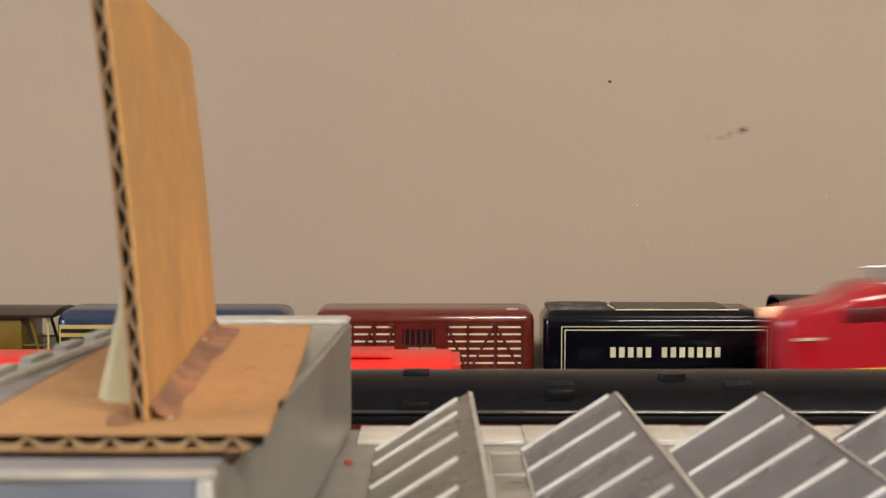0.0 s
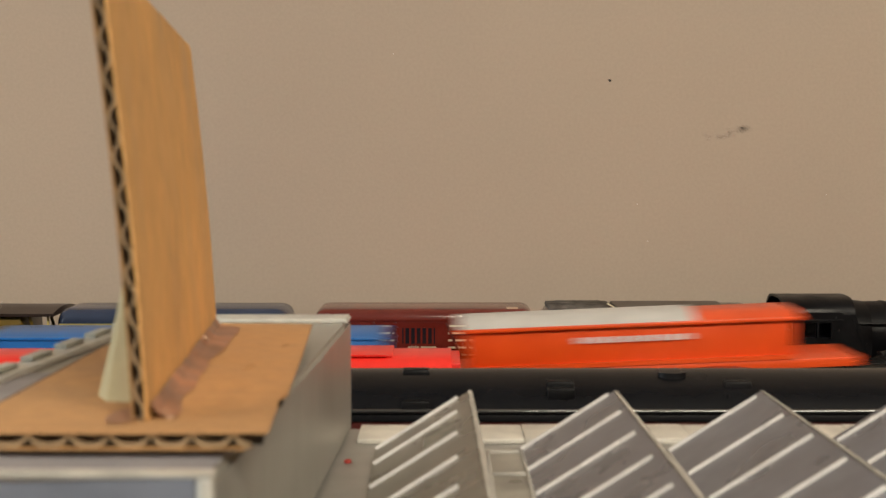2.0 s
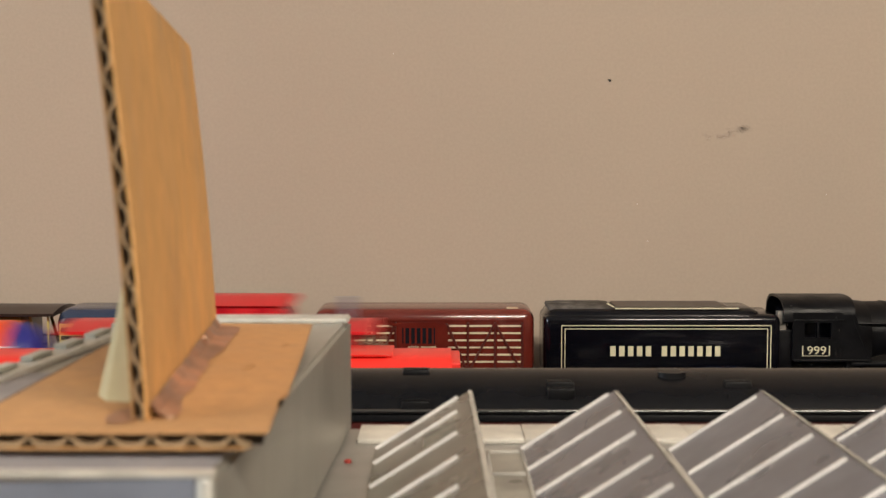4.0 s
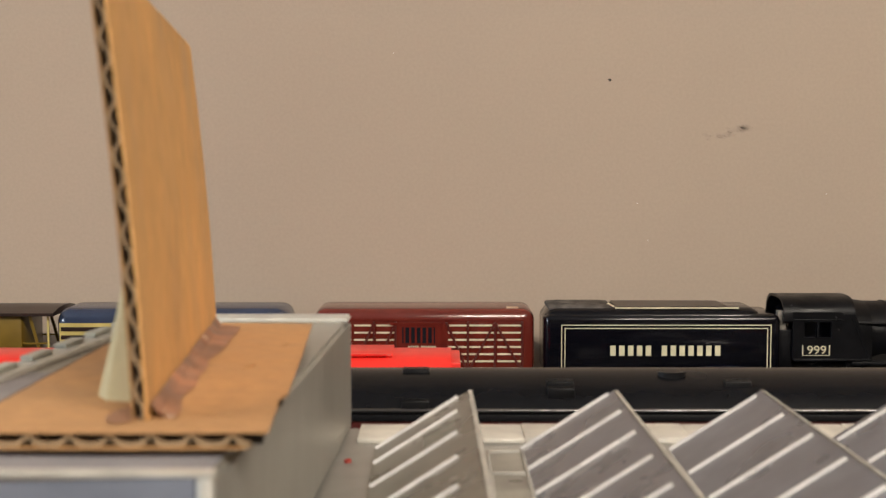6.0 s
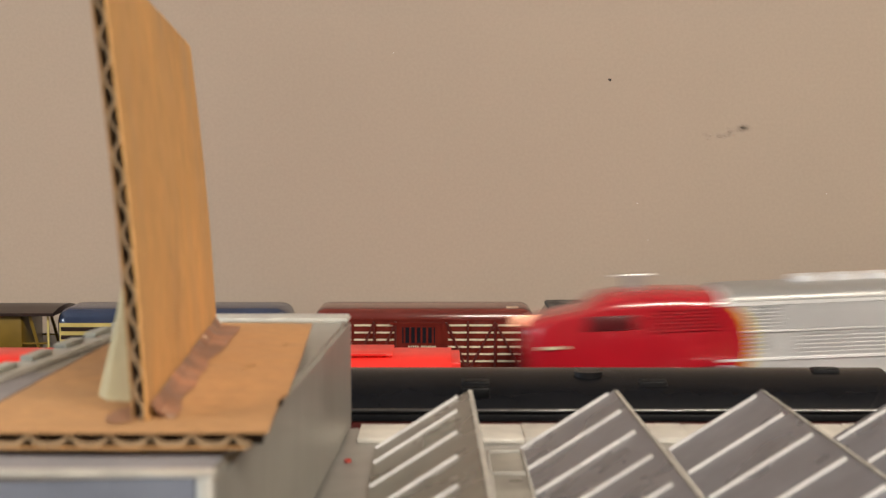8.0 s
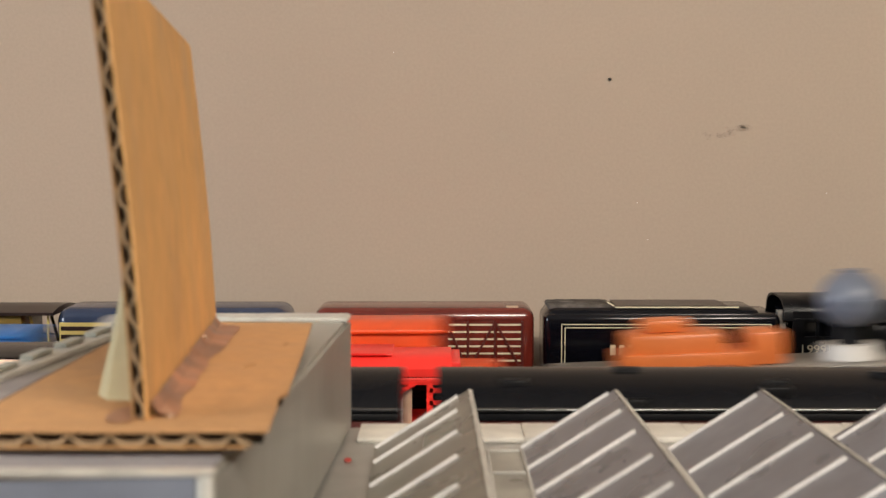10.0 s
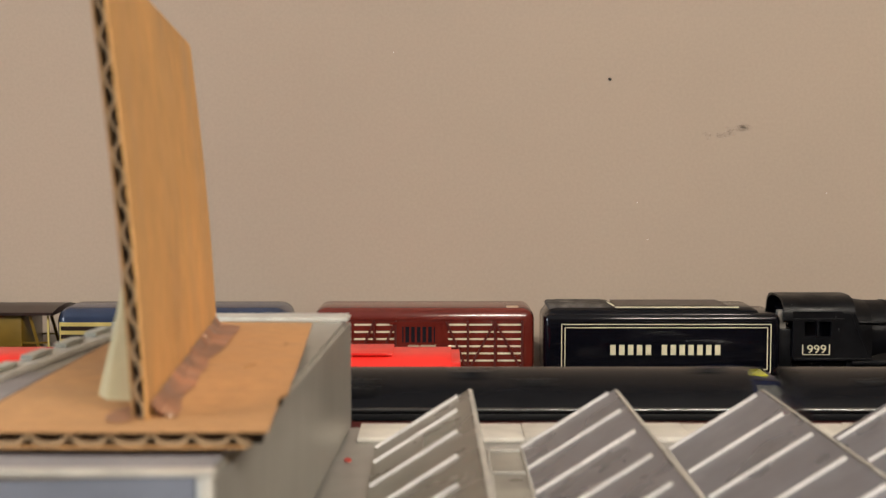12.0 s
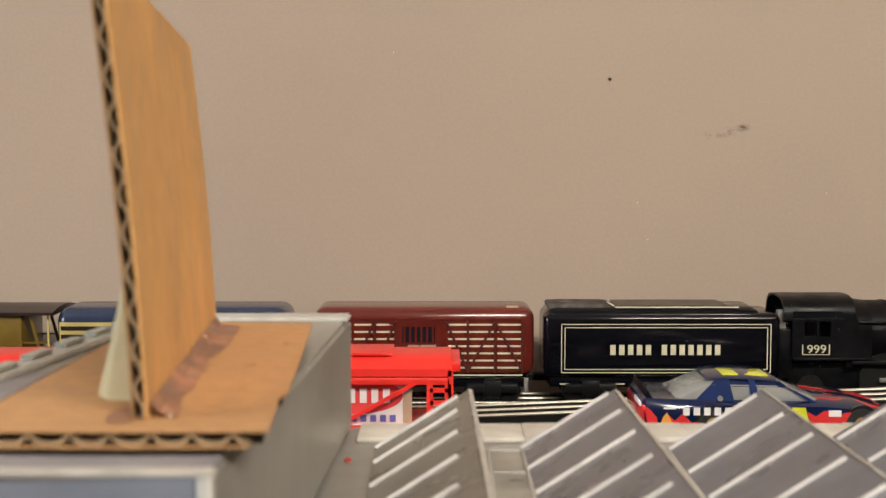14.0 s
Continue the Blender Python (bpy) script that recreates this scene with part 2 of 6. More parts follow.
def words(name, text, size, material, parent, at, stretch=1.0, deep=0.0004, label=""):
    """Built-in lettering that faces -y, centred at the given place."""
    cu = bpy.data.curves.new(name, "FONT")
    cu.body, cu.size, cu.extrude, cu.align_x, cu.align_y = text, size, deep, "CENTER", "CENTER"
    tmp = new(name + "_tmp", cu)
    me = bpy.data.meshes.new_from_object(tmp)
    bpy.data.objects.remove(tmp)
    me.transform(Matrix.Translation(at) @ Matrix.Rotation(radians(90), 4, "X") @ Matrix.Diagonal((stretch, 1, 1, 1)))
    me.materials.clear()
    me.materials.append(material)
    ob = new(name, me)
    ob.parent = parent
    if label:
        ob["label"] = label
    return ob


def arch(w, z0, z_eave, z_top, n=8, power=2.0):
    """Half-outline of a rounded roof: (y, z) points of a closed section."""
    pts = [(-w, z0), (w, z0)]
    for i in range(n + 1):
        a = math.pi * i / n
        c, s = math.cos(a), math.sin(a)
        pts.append((w * math.copysign(abs(c) ** (2 / power), c), z_eave + (z_top - z_eave) * abs(s) ** (2 / power)))
    return pts


def coach_section(w, z0, eave, top, spread=62, n=16):
    """A shallow round roof with a short rounded shoulder: (y, z) points of a closed section."""
    pts = [(-w, z0), (w, z0), (w, eave - 0.0008)]
    r = (w - 0.0006) / math.sin(radians(spread))
    rise = r * (1 - math.cos(radians(spread)))
    for i in range(n + 1):
        a = radians(spread - 2 * spread * i / n)
        pts.append((r * math.sin(a), eave + (top - eave) * (1 - (r - r * math.cos(a)) / rise)))
    return pts + [(-w, eave - 0.0008)]


def letters_bar(name, material, parent, x0, x1, y, z0, z1, count, gap_after=(), label=""):
    """A name on the thing drawn as plain upright bars."""
    bm = B()
    n = count + 0.8 * len(gap_after)
    w = (x1 - x0) / n
    x = x0
    for i in range(count):
        box(bm, x + w * 0.20, x + w * 0.80, y - 0.0003, y + 0.0004, z0, z1)
        x += w
        if i in gap_after:
            x += 0.8 * w
    return part(name, bm, material, parent, label)


def truck(parent, x, gauge=0.032, wheel_r=0.0085, base=0.030, half=0.021):
    """A four-wheel bogie: side frames with wheels under them; z = 0 is the rail top."""
    bm = B()
    for sy in (-1, 1):
        box(bm, x - base * 0.72, x + base * 0.72, sy * half - 0.0022, sy * half + 0.0022, 0.0065, 0.0125, 0.001)
        box(bm, x - 0.006, x + 0.006, sy * half - 0.003, sy * half + 0.003, 0.004, 0.015, 0.001)
    box(bm, x - 0.005, x + 0.005, -half, half, 0.009, 0.016)
    tr = part("truck", bm, TRUCK, parent)
    for dx in (-base / 2, base / 2):
        bm = B()
        for sy in (-1, 1):
            cyl(bm, (x + dx, sy * (gauge / 2), wheel_r), wheel_r, 0.005, "y", 16)
        cyl(bm, (x + dx, 0, wheel_r), 0.0018, gauge, "y", 8)
        part("wheel", bm, WHEEL, tr)
    return tr


def coupler(parent, x, way, z=0.014):
    bm = B()
    box(bm, min(x, x + way * 0.014), max(x, x + way * 0.014), -0.003, 0.003, z - 0.0025, z + 0.0025, 0.0008)
    box(bm, min(x + way * 0.010, x + way * 0.017), max(x + way * 0.010, x + way * 0.017), -0.006, 0.005, z - 0.004, z + 0.004, 0.001)
    return part("coupler", bm, TRUCK, parent)


# ---- room and table ----
WALL_Y = 0.950


def build_room():
    t = 0.10
    for name, x0, x1, y0, y1, label in (
            ("wall_north", -3.0, 3.0, WALL_Y, WALL_Y + t, "plain taupe painted wall behind the toy trains"),
            ("wall_south", -3.0, 3.0, -3.0 - t, -3.0, "plain taupe painted room wall"),
            ("wall_east", 3.0, 3.0 + t, -3.0, WALL_Y, "plain taupe painted room wall")):
        solid(name, box(B(), x0, x1, y0, y1, -0.75, 1.65), WALL, label, kind="structure")
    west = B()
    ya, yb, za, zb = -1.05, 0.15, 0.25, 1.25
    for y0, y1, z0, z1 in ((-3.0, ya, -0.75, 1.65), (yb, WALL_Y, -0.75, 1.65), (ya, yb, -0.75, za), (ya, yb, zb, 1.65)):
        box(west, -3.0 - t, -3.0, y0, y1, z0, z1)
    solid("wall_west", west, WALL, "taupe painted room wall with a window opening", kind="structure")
    # out of view; added as a source for the cool light from the left
    win = thing("unseen_window_1", "unseen white framed window assumed as source of the cool light", "window", (-3.06, -0.45, 0.75), kind="structure")
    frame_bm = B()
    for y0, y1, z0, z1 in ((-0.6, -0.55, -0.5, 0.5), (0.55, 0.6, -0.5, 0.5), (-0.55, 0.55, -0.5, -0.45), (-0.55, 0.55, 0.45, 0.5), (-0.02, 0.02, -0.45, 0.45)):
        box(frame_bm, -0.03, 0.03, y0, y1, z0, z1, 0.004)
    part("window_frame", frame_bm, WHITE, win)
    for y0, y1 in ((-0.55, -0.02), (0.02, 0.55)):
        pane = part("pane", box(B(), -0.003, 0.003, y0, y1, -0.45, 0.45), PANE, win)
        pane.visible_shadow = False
    solid("ceiling", box(B(), -3.0, 3.0, -3.0, WALL_Y, 1.65, 1.75), CEIL, "white painted ceiling", kind="structure")
    solid("floor", box(B(), -3.0, 3.0, -3.0, WALL_Y, -0.85, -0.75), FLOOR, "brown carpet floor", kind="structure")
    lamp = thing("ceiling_lamp", "white ceiling lamp with a long glowing diffuser", "lamp", (0.75, -1.15, 1.65))
    part("frame", box(B(), -0.62, 0.62, -0.19, 0.19, -0.022, 0.0, 0.004), WHITE, lamp)
    part("diffuser", box(B(), -0.58, 0.58, -0.15, 0.15, -0.034, -0.022, 0.004), FIXTURE, lamp)
    table = thing("layout_table", "large board table carrying the toy train layout", "table")
    part("tabletop", box(B(), -1.45, 1.45, -0.75, WALL_Y - 0.004, -0.03, 0.0, 0.003), TABLE, table)
    for x in (-1.36, 1.36):
        for y in (-0.66, 0.86):
            part("leg", box(B(), x - 0.03, x + 0.03, y - 0.03, y + 0.03, -0.75, -0.03, 0.003), TABLE, table)


build_room()


def build_wall_marks():
    y = WALL_Y - 0.0006
    hole = B()
    cyl(hole, (0.1212, y, 0.2316), 0.0010, 0.001, "y", 10)
    cyl(hole, (0.1204, y, 0.2320), 0.0006, 0.001, "y", 8)
    solid("nail_hole", hole, SPECK, "small dark nail hole in the taupe wall", "nail hole")
    rnd = random.Random(4)
    bm = B()
    for i in range(26):
        u = rnd.random()
        cx, cz = 0.1870 + 0.033 * math.sqrt(u) + rnd.gauss(0, 0.0014), 0.189 + 0.009 * u + rnd.gauss(0, 0.0012)
        r = 0.0008 + 0.0022 * rnd.random() * (0.35 + u)
        bmesh.ops.create_circle(bm, cap_ends=True, segments=9, radius=r, matrix=Matrix.Translation((cx, y + 0.0001 * i / 26, cz))
                                @ Matrix.Rotation(radians(90), 4, "X") @ Matrix.Diagonal((1.5, 0.8, 1, 1)))
    solid("scuff_mark", bm, SMUDGE, "faint brown scuff smeared on the taupe wall", "scuff mark")
    for x, z in ((0.280, 0.149), (-0.036, 0.251), (0.150, 0.115), (0.142, 0.142)):
        bm = B()
        ball(bm, (x, y, z), 0.00042, seg=8)
        solid("paint_nick", bm, SPECKW, "tiny pale nick in the taupe wall paint", "paint nick", group="wall nicks")


build_wall_marks()

# ---- tracks: two ovals and two straight sidings ----
HALF = 0.530
FAR_FREIGHT, R_FREIGHT = 0.800, 0.600
FAR_COACH, R_COACH = 0.600, 0.400
RAIL_TOP = 0.011


BASE_FREIGHT, SLOPE = 0.0182, 0.042


def grade(x):
    """Rail top of the freight oval on its far side: level, then climbing to the right past a short sag."""
    xa, xb = -0.05, 0.03
    u = min(max(x - xa, 0.0), xb - xa)
    return BASE_FREIGHT + SLOPE * u * u / (2 * (xb - xa)) + SLOPE * max(x - xb, 0.0)


def oval(s, far, r):
    """A point of an oval at the way s, counted to the left along its far side from x = 0: x, y and the heading."""
    length = 4 * HALF + 2 * math.pi * r
    s %= length
    if s < HALF:
        return -s, far, (-1, 0)
    s -= HALF
    if s < math.pi * r:
        a = s / r
        return -HALF - r * math.sin(a), far - r + r * math.cos(a), (-math.cos(a), -math.sin(a))
    s -= math.pi * r
    if s < 2 * HALF:
        return -HALF + s, far - 2 * r, (1, 0)
    s -= 2 * HALF
    if s < math.pi * r:
        a = s / r
        return HALF + r * math.sin(a), far - r - r * math.cos(a), (math.cos(a), math.sin(a))
    s -= math.pi * r
    return HALF - s, far, (-1, 0)


LEN_FREIGHT = 4 * HALF + 2 * math.pi * R_FREIGHT
LEN_COACH = 4 * HALF + 2 * math.pi * R_COACH


def freight_point(s):
    x, y, _ = oval(s, FAR_FREIGHT, R_FREIGHT)
    s %= LEN_FREIGHT
    top = grade(HALF)
    climb0 = LEN_FREIGHT - HALF - math.pi * R_FREIGHT
    if climb0 < s < LEN_FREIGHT - HALF:
        u = (s - climb0) / (math.pi * R_FREIGHT)
        z = RAIL_TOP + (top - RAIL_TOP) * u * u * (3 - 2 * u)
    elif s >= LEN_FREIGHT - HALF or s <= HALF:
        z = grade(x)
    elif s < HALF + math.pi * R_FREIGHT:
        u = (s - HALF) / (math.pi * R_FREIGHT)
        z = BASE_FREIGHT + (RAIL_TOP - BASE_FREIGHT) * u * u * (3 - 2 * u)
    else:
        z = RAIL_TOP
    return Vector((x, y, z))


def coach_point(s):
    x, y, _ = oval(s, FAR_COACH, R_COACH)
    return Vector((x, y, RAIL_TOP))


def ribbon(bm, pts, off, half, z0, z1, closed):
    """A bar of rectangular section that follows pts at a sideways offset."""
    n = len(pts)
    rings = []
    for i, p in enumerate(pts):
        d = (pts[(i + 1) % n] - pts[i - 1]) if closed else (pts[min(i + 1, n - 1)] - pts[max(i - 1, 0)])
        d.z = 0
        d.normalize()
        side = Vector((-d.y, d.x, 0))
        low = z0 if callable(z0) is False else z0(p)
        rings.append([bm.verts.new(v) for v in (
            p + side * (off - half) + Vector((0, 0, low)), p + side * (off + half) + Vector((0, 0, low)),
            p + side * (off + half) + Vector((0, 0, z1)), p + side * (off - half) + Vector((0, 0, z1)))])
    for i in range(n if closed else n - 1):
        a, b = rings[i], rings[(i + 1) % n]
        for j in range(4):
            bm.faces.new((a[j], a[(j + 1) % 4], b[(j + 1) % 4], b[j]))
    if not closed:
        bm.faces.new(rings[0])
        bm.faces.new(rings[-1][::-1])


def rail_head(bm, pts, off, r, closed):
    """A tubular rail head of round section that follows pts, its top at their height."""
    n, k = len(pts), 10
    rings = []
    for i, p in enumerate(pts):
        d = (pts[(i + 1) % n] - pts[i - 1]) if closed else (pts[min(i + 1, n - 1)] - pts[max(i - 1, 0)])
        d.z = 0
        d.normalize()
        side = Vector((-d.y, d.x, 0))
        rings.append([bm.verts.new(p + side * (off + r * math.cos(2 * math.pi * j / k)) + Vector((0, 0, -r + r * math.sin(2 * math.pi * j / k)))) for j in range(k)])
    for i in range(n if closed else n - 1):
        q, w = rings[i], rings[(i + 1) % n]
        for j in range(k):
            bm.faces.new((q[j], q[(j + 1) % k], w[(j + 1) % k], w[j]))


def build_track(name, pts, closed, label, raised=False):
    tr = thing(name, label, "toy track")
    for off in (-0.016, 0.0, 0.016):
        bm = B()
        rail_head(bm, pts, off, 0.0013, closed)
        rail = part("rail", bm, RAIL, tr, "bright steel rail")
        bm = B()
        ribbon(bm, pts, off, 0.0006, -0.0070, -0.0022, closed)
        part("rail_web", bm, TIE, rail, "dark rail web")
    if raised:
        bm = B()
        ribbon(bm, pts, 0.0, 0.024, lambda p: -p.z + 0.0005, -0.0095, closed)
        part("roadbed", bm, BED, tr, "grey sloping roadbed")
    total, ties = 0.0, B()
    for a, b in zip(pts, pts[1:] + (pts[:1] if closed else [])):
        d = b - a
        step = d.length
        if int((total + step) / 0.055) > int(total / 0.055):
            yaw = math.atan2(d.y, d.x)
            m = Matrix.Translation(a + Vector((0, 0, -0.0085))) @ Matrix.Rotation(yaw, 4, "Z") @ Matrix.Diagonal((0.014, 0.050, 0.003, 1))
            bmesh.ops.create_cube(ties, size=1.0, matrix=m)
        total += step
    part("ties", ties, TIE, tr, "dark sleepers")["kind"] = "stuff"


def along(fn, length, n):
    return [fn(length * i / n) for i in range(n)]


build_track("freight_track", along(freight_point, LEN_FREIGHT, 360), True, "three-rail toy track oval climbing on a grey roadbed", True)
build_track("coach_track", along(coach_point, LEN_COACH, 280), True, "three-rail toy track oval on the table")
build_track("display_track", [Vector((-1.05 + 0.02 * i, 0.886, RAIL_TOP)) for i in range(106)], False, "straight three-rail toy track along the wall")
build_track("siding_track", [Vector((-0.70 + 0.02 * i, 0.735, RAIL_TOP)) for i in range(39)], False, "short straight three-rail toy siding")

# ---- station building with the cardboard stand ----
ROOF_Z = 0.0865


def build_station():
    st = thing("station_building", "silver metal toy station with sawtooth skylights and tower box", "toy building")
    x0, x1, y0, y1 = -0.150, 0.215, 0.195, 0.4395
    part("wall", box(B(), x0 + 0.006, x1 - 0.006, y0 + 0.006, y1 - 0.006, 0.0, ROOF_Z - 0.008, 0.001), ROOFGREY, st)
    part("roof_slab", box(B(), x0, x1, y0, y1, ROOF_Z - 0.008, ROOF_Z - 0.001, 0.001), ROOFGREY, st)
    for i in range(13):
        a = -0.028 + i * 0.0182
        part("edge_strip", box(B(), a + 0.00006, a + 0.0181, y1 - 0.024, y1 - 0.001, ROOF_Z - 0.001, ROOF_Z + 0.0006 + 0.0002 * (i % 2), 0.0004),
             ROOFTOP, st, "cream edging strip")
    # tower box on the roof
    bz = 0.1235
    nl, nr, fr, fl = Vector((-0.1250, 0.2180, 0)), Vector((-0.0398, 0.2180, 0)), Vector((-0.0311, 0.4364, 0)), Vector((-0.1010, 0.4364, 0))
    bm = slab(B(), [p + Vector((0, 0, ROOF_Z - 0.0008)) for p in (nl, nr, fr, fl)], (0, 0, bz - ROOF_Z + 0.0008))
    bmesh.ops.bevel(bm, geom=bm.edges[:], offset=0.0012, segments=2, affect="EDGES")
    tower = part("tower_box", bm, ALU, st, "dull aluminium box")

    def lip(name, a, b, side, w, z0, z1, m, label):
        d = (b - a).normalized()
        n = Vector((-d.y, d.x, 0)) * side * w
        bm = slab(B(), [p + Vector((0, 0, z0)) for p in (a, b, b + n, a + n)], (0, 0, z1 - z0))
        bmesh.ops.bevel(bm, geom=bm.edges[:], offset=0.0006, segments=2, affect="EDGES")
        part(name, bm, m, tower, label)

    # the blue-grey of this front is a bluish reflection put into the colour
    part("front_panel", slab(B(), [(nl.x + 0.002, nl.y - 0.0008, ROOF_Z), (nr.x - 0.0025, nl.y - 0.0008, ROOF_Z), (nr.x - 0.0025, nl.y - 0.0008, bz + 0.0011), (nl.x + 0.002, nl.y - 0.0008, bz - 0.0008)],
                             (0, 0.0010, 0)), TINREFLECT, tower, "tin front with a bluish reflection painted in")
    lip("back_lip", fl, fr, -1, 0.012, bz, bz + 0.0018, ALU_LIP, "worn silver lip")
    edge = Vector((0, -0.0008, 0))
    lip("front_lip", nl + edge, nr + edge + Vector((0.0008, 0, 0)), 1, 0.0048, bz + 0.0011, bz + 0.0018, ALU_LIP, "worn silver lip")
    part("corner_post", box(B(), nr.x - 0.0022, nr.x + 0.0007, nl.y - 0.0014, nl.y + 0.0020, ROOF_Z, bz + 0.0011, 0.0007), ALU_LIP, tower, "rounded silver corner")
    inset = Vector((0.0, 0.0, bz - 0.0002))
    part("top_sheet", slab(B(), [nl + inset + Vector((0.008, 0.006, 0)), nr + inset + Vector((-0.0014, 0.006, 0)), nr.lerp(fr, 0.5) + inset + Vector((-0.0014, 0, 0)), nl.lerp(fl, 0.5) + inset + Vector((0.008, 0, 0))],
                            (0, 0, 0.0007)), TOPTIN, tower, "grey tin top")
    lip("side_lip", nl, fl, -1, 0.008, bz, bz + 0.0016, ALU_LIP, "worn silver lip")
    for k in range(9):
        a, b = nl.lerp(fl, 0.05 + k * 0.1), nl.lerp(fl, 0.05 + k * 0.1 + 0.065)
        lip("lip_tab", a, b, -1, 0.0045, bz + 0.0016, bz + 0.0028, TABTIN, "pale grey-green tab")
    part("red_lamp", ball(B(), (-0.0290, 0.390, ROOF_Z - 0.0006), 0.0013, 0.7, seg=10), LAMPRED, st, "tiny red lamp")
    # sawtooth skylights: the slope climbs to the right, the ridge runs away from the camera
    run, rise, zb, lean = 0.0290, 0.0185, 0.0868, -0.0148
    ya, yb = 0.205, 0.4015
    for xr, first, dy, lo, hi0, dhi in ((0.0076, 0.0, 0.008, 0.02, 0.90, -0.022), (0.0531, 0.0, 0.001, 0.02, 0.952, -0.006), (0.0990, -0.002, -0.004, 0.02, 0.94, 0.008), (0.1450, -0.004, -0.005, 0.21, 0.95, 0.004)):
        def swept(profile, y0, y1):
            bm = B()
            a, b = ([bm.verts.new((x + lean * (y - 0.4015), y, z)) for x, z in profile] for y in (y0, y1))
            n = len(profile)
            for i in range(n):
                bm.faces.new((a[i], a[(i + 1) % n], b[(i + 1) % n], b[i]))
            bm.faces.new(a)
            bm.faces.new(b[::-1])
            return bm

        sky = part("skylight", swept([(xr - run, zb), (xr, zb + rise), (xr + 0.0012, zb + rise - 0.0006), (xr + 0.0048, ROOF_Z - 0.001), (xr - run, ROOF_Z - 0.001)], ya, yb),
                   PANEL_AGED if xr < 0.02 else PANEL, st, "yellowed sawtooth skylight" if xr < 0.02 else "grey sawtooth skylight")
        part("ridge_edge", swept([(xr + 0.0002, zb + rise + 0.0004), (xr + 0.0016, zb + rise + 0.0001), (xr + 0.0056, ROOF_Z), (xr + 0.0043, ROOF_Z)], ya, yb + 0.0004),
             TRIMP, sky, "pale plastic edge")
        nx, nz = -rise / math.hypot(run, rise), run / math.hypot(run, rise)
        if xr < 0.02:
            corners = [(xr - run + run * u + lean * (y - 0.4015), y, zb + rise * u) for u, y in ((0.52, 0.3600), (0.84, 0.3590), (0.84, 0.3760), (0.55, 0.3770))]
            part("cloudy_patch", slab(B(), [Vector(q) + Vector((nx, 0, nz)) * 0.0001 for q in corners], (nx * 0.0002, 0, nz * 0.0002)), CLOUDY, sky, "cloudy worn patch")
        for j in range(7):
            y = yb - 0.0012 + (first if j == 0 else dy) - j * 0.0273
            w = 0.0006
            ring = []
            bm = B()
            for u in (lo, min(0.97, hi0 + dhi * j)):
                px, pz = xr - run + run * u + lean * (y - 0.4015), zb + rise * u
                ring.append([bm.verts.new((px + nx * h, yy, pz + nz * h)) for yy, h in ((y - w, -0.0002), (y + w, -0.0002), (y + w * 0.6, 0.0009), (y - w * 0.6, 0.0009))])
            a, b = ring
            for k in range(4):
                bm.faces.new((a[k], a[(k + 1) % 4], b[(k + 1) % 4], b[k]))
            bm.faces.new(a)
            bm.faces.new(b[::-1])
            # the white gleam along each rib is put into its pale colour
            part("rib", bm, RIB, sky, "raised rib with its highlight painted pale")
    for xa, xb in ((0.0150, 0.0235), (0.0605, 0.0690), (0.1065, 0.1150)):
        tray = part("valley_tray", box(B(), xa - 0.002, xb + 0.002, 0.330, 0.4010, ROOF_Z - 0.0008, ROOF_Z + 0.0002, 0.0004), HAZE, st, "clouded plastic valley")
        for q in ((xa - 0.0016, xa - 0.0006, 0.334, 0.400), (xb + 0.0006, xb + 0.0016, 0.334, 0.400), (xa - 0.0006, xb + 0.0006, 0.3975, 0.400), (xa - 0.0006, xb + 0.0006, 0.3700, 0.3715)):
            part("tray_rim", box(B(), *q, ROOF_Z, ROOF_Z + 0.0009, 0.0004), TRIMP, tray, "pale raised rim")


build_station()


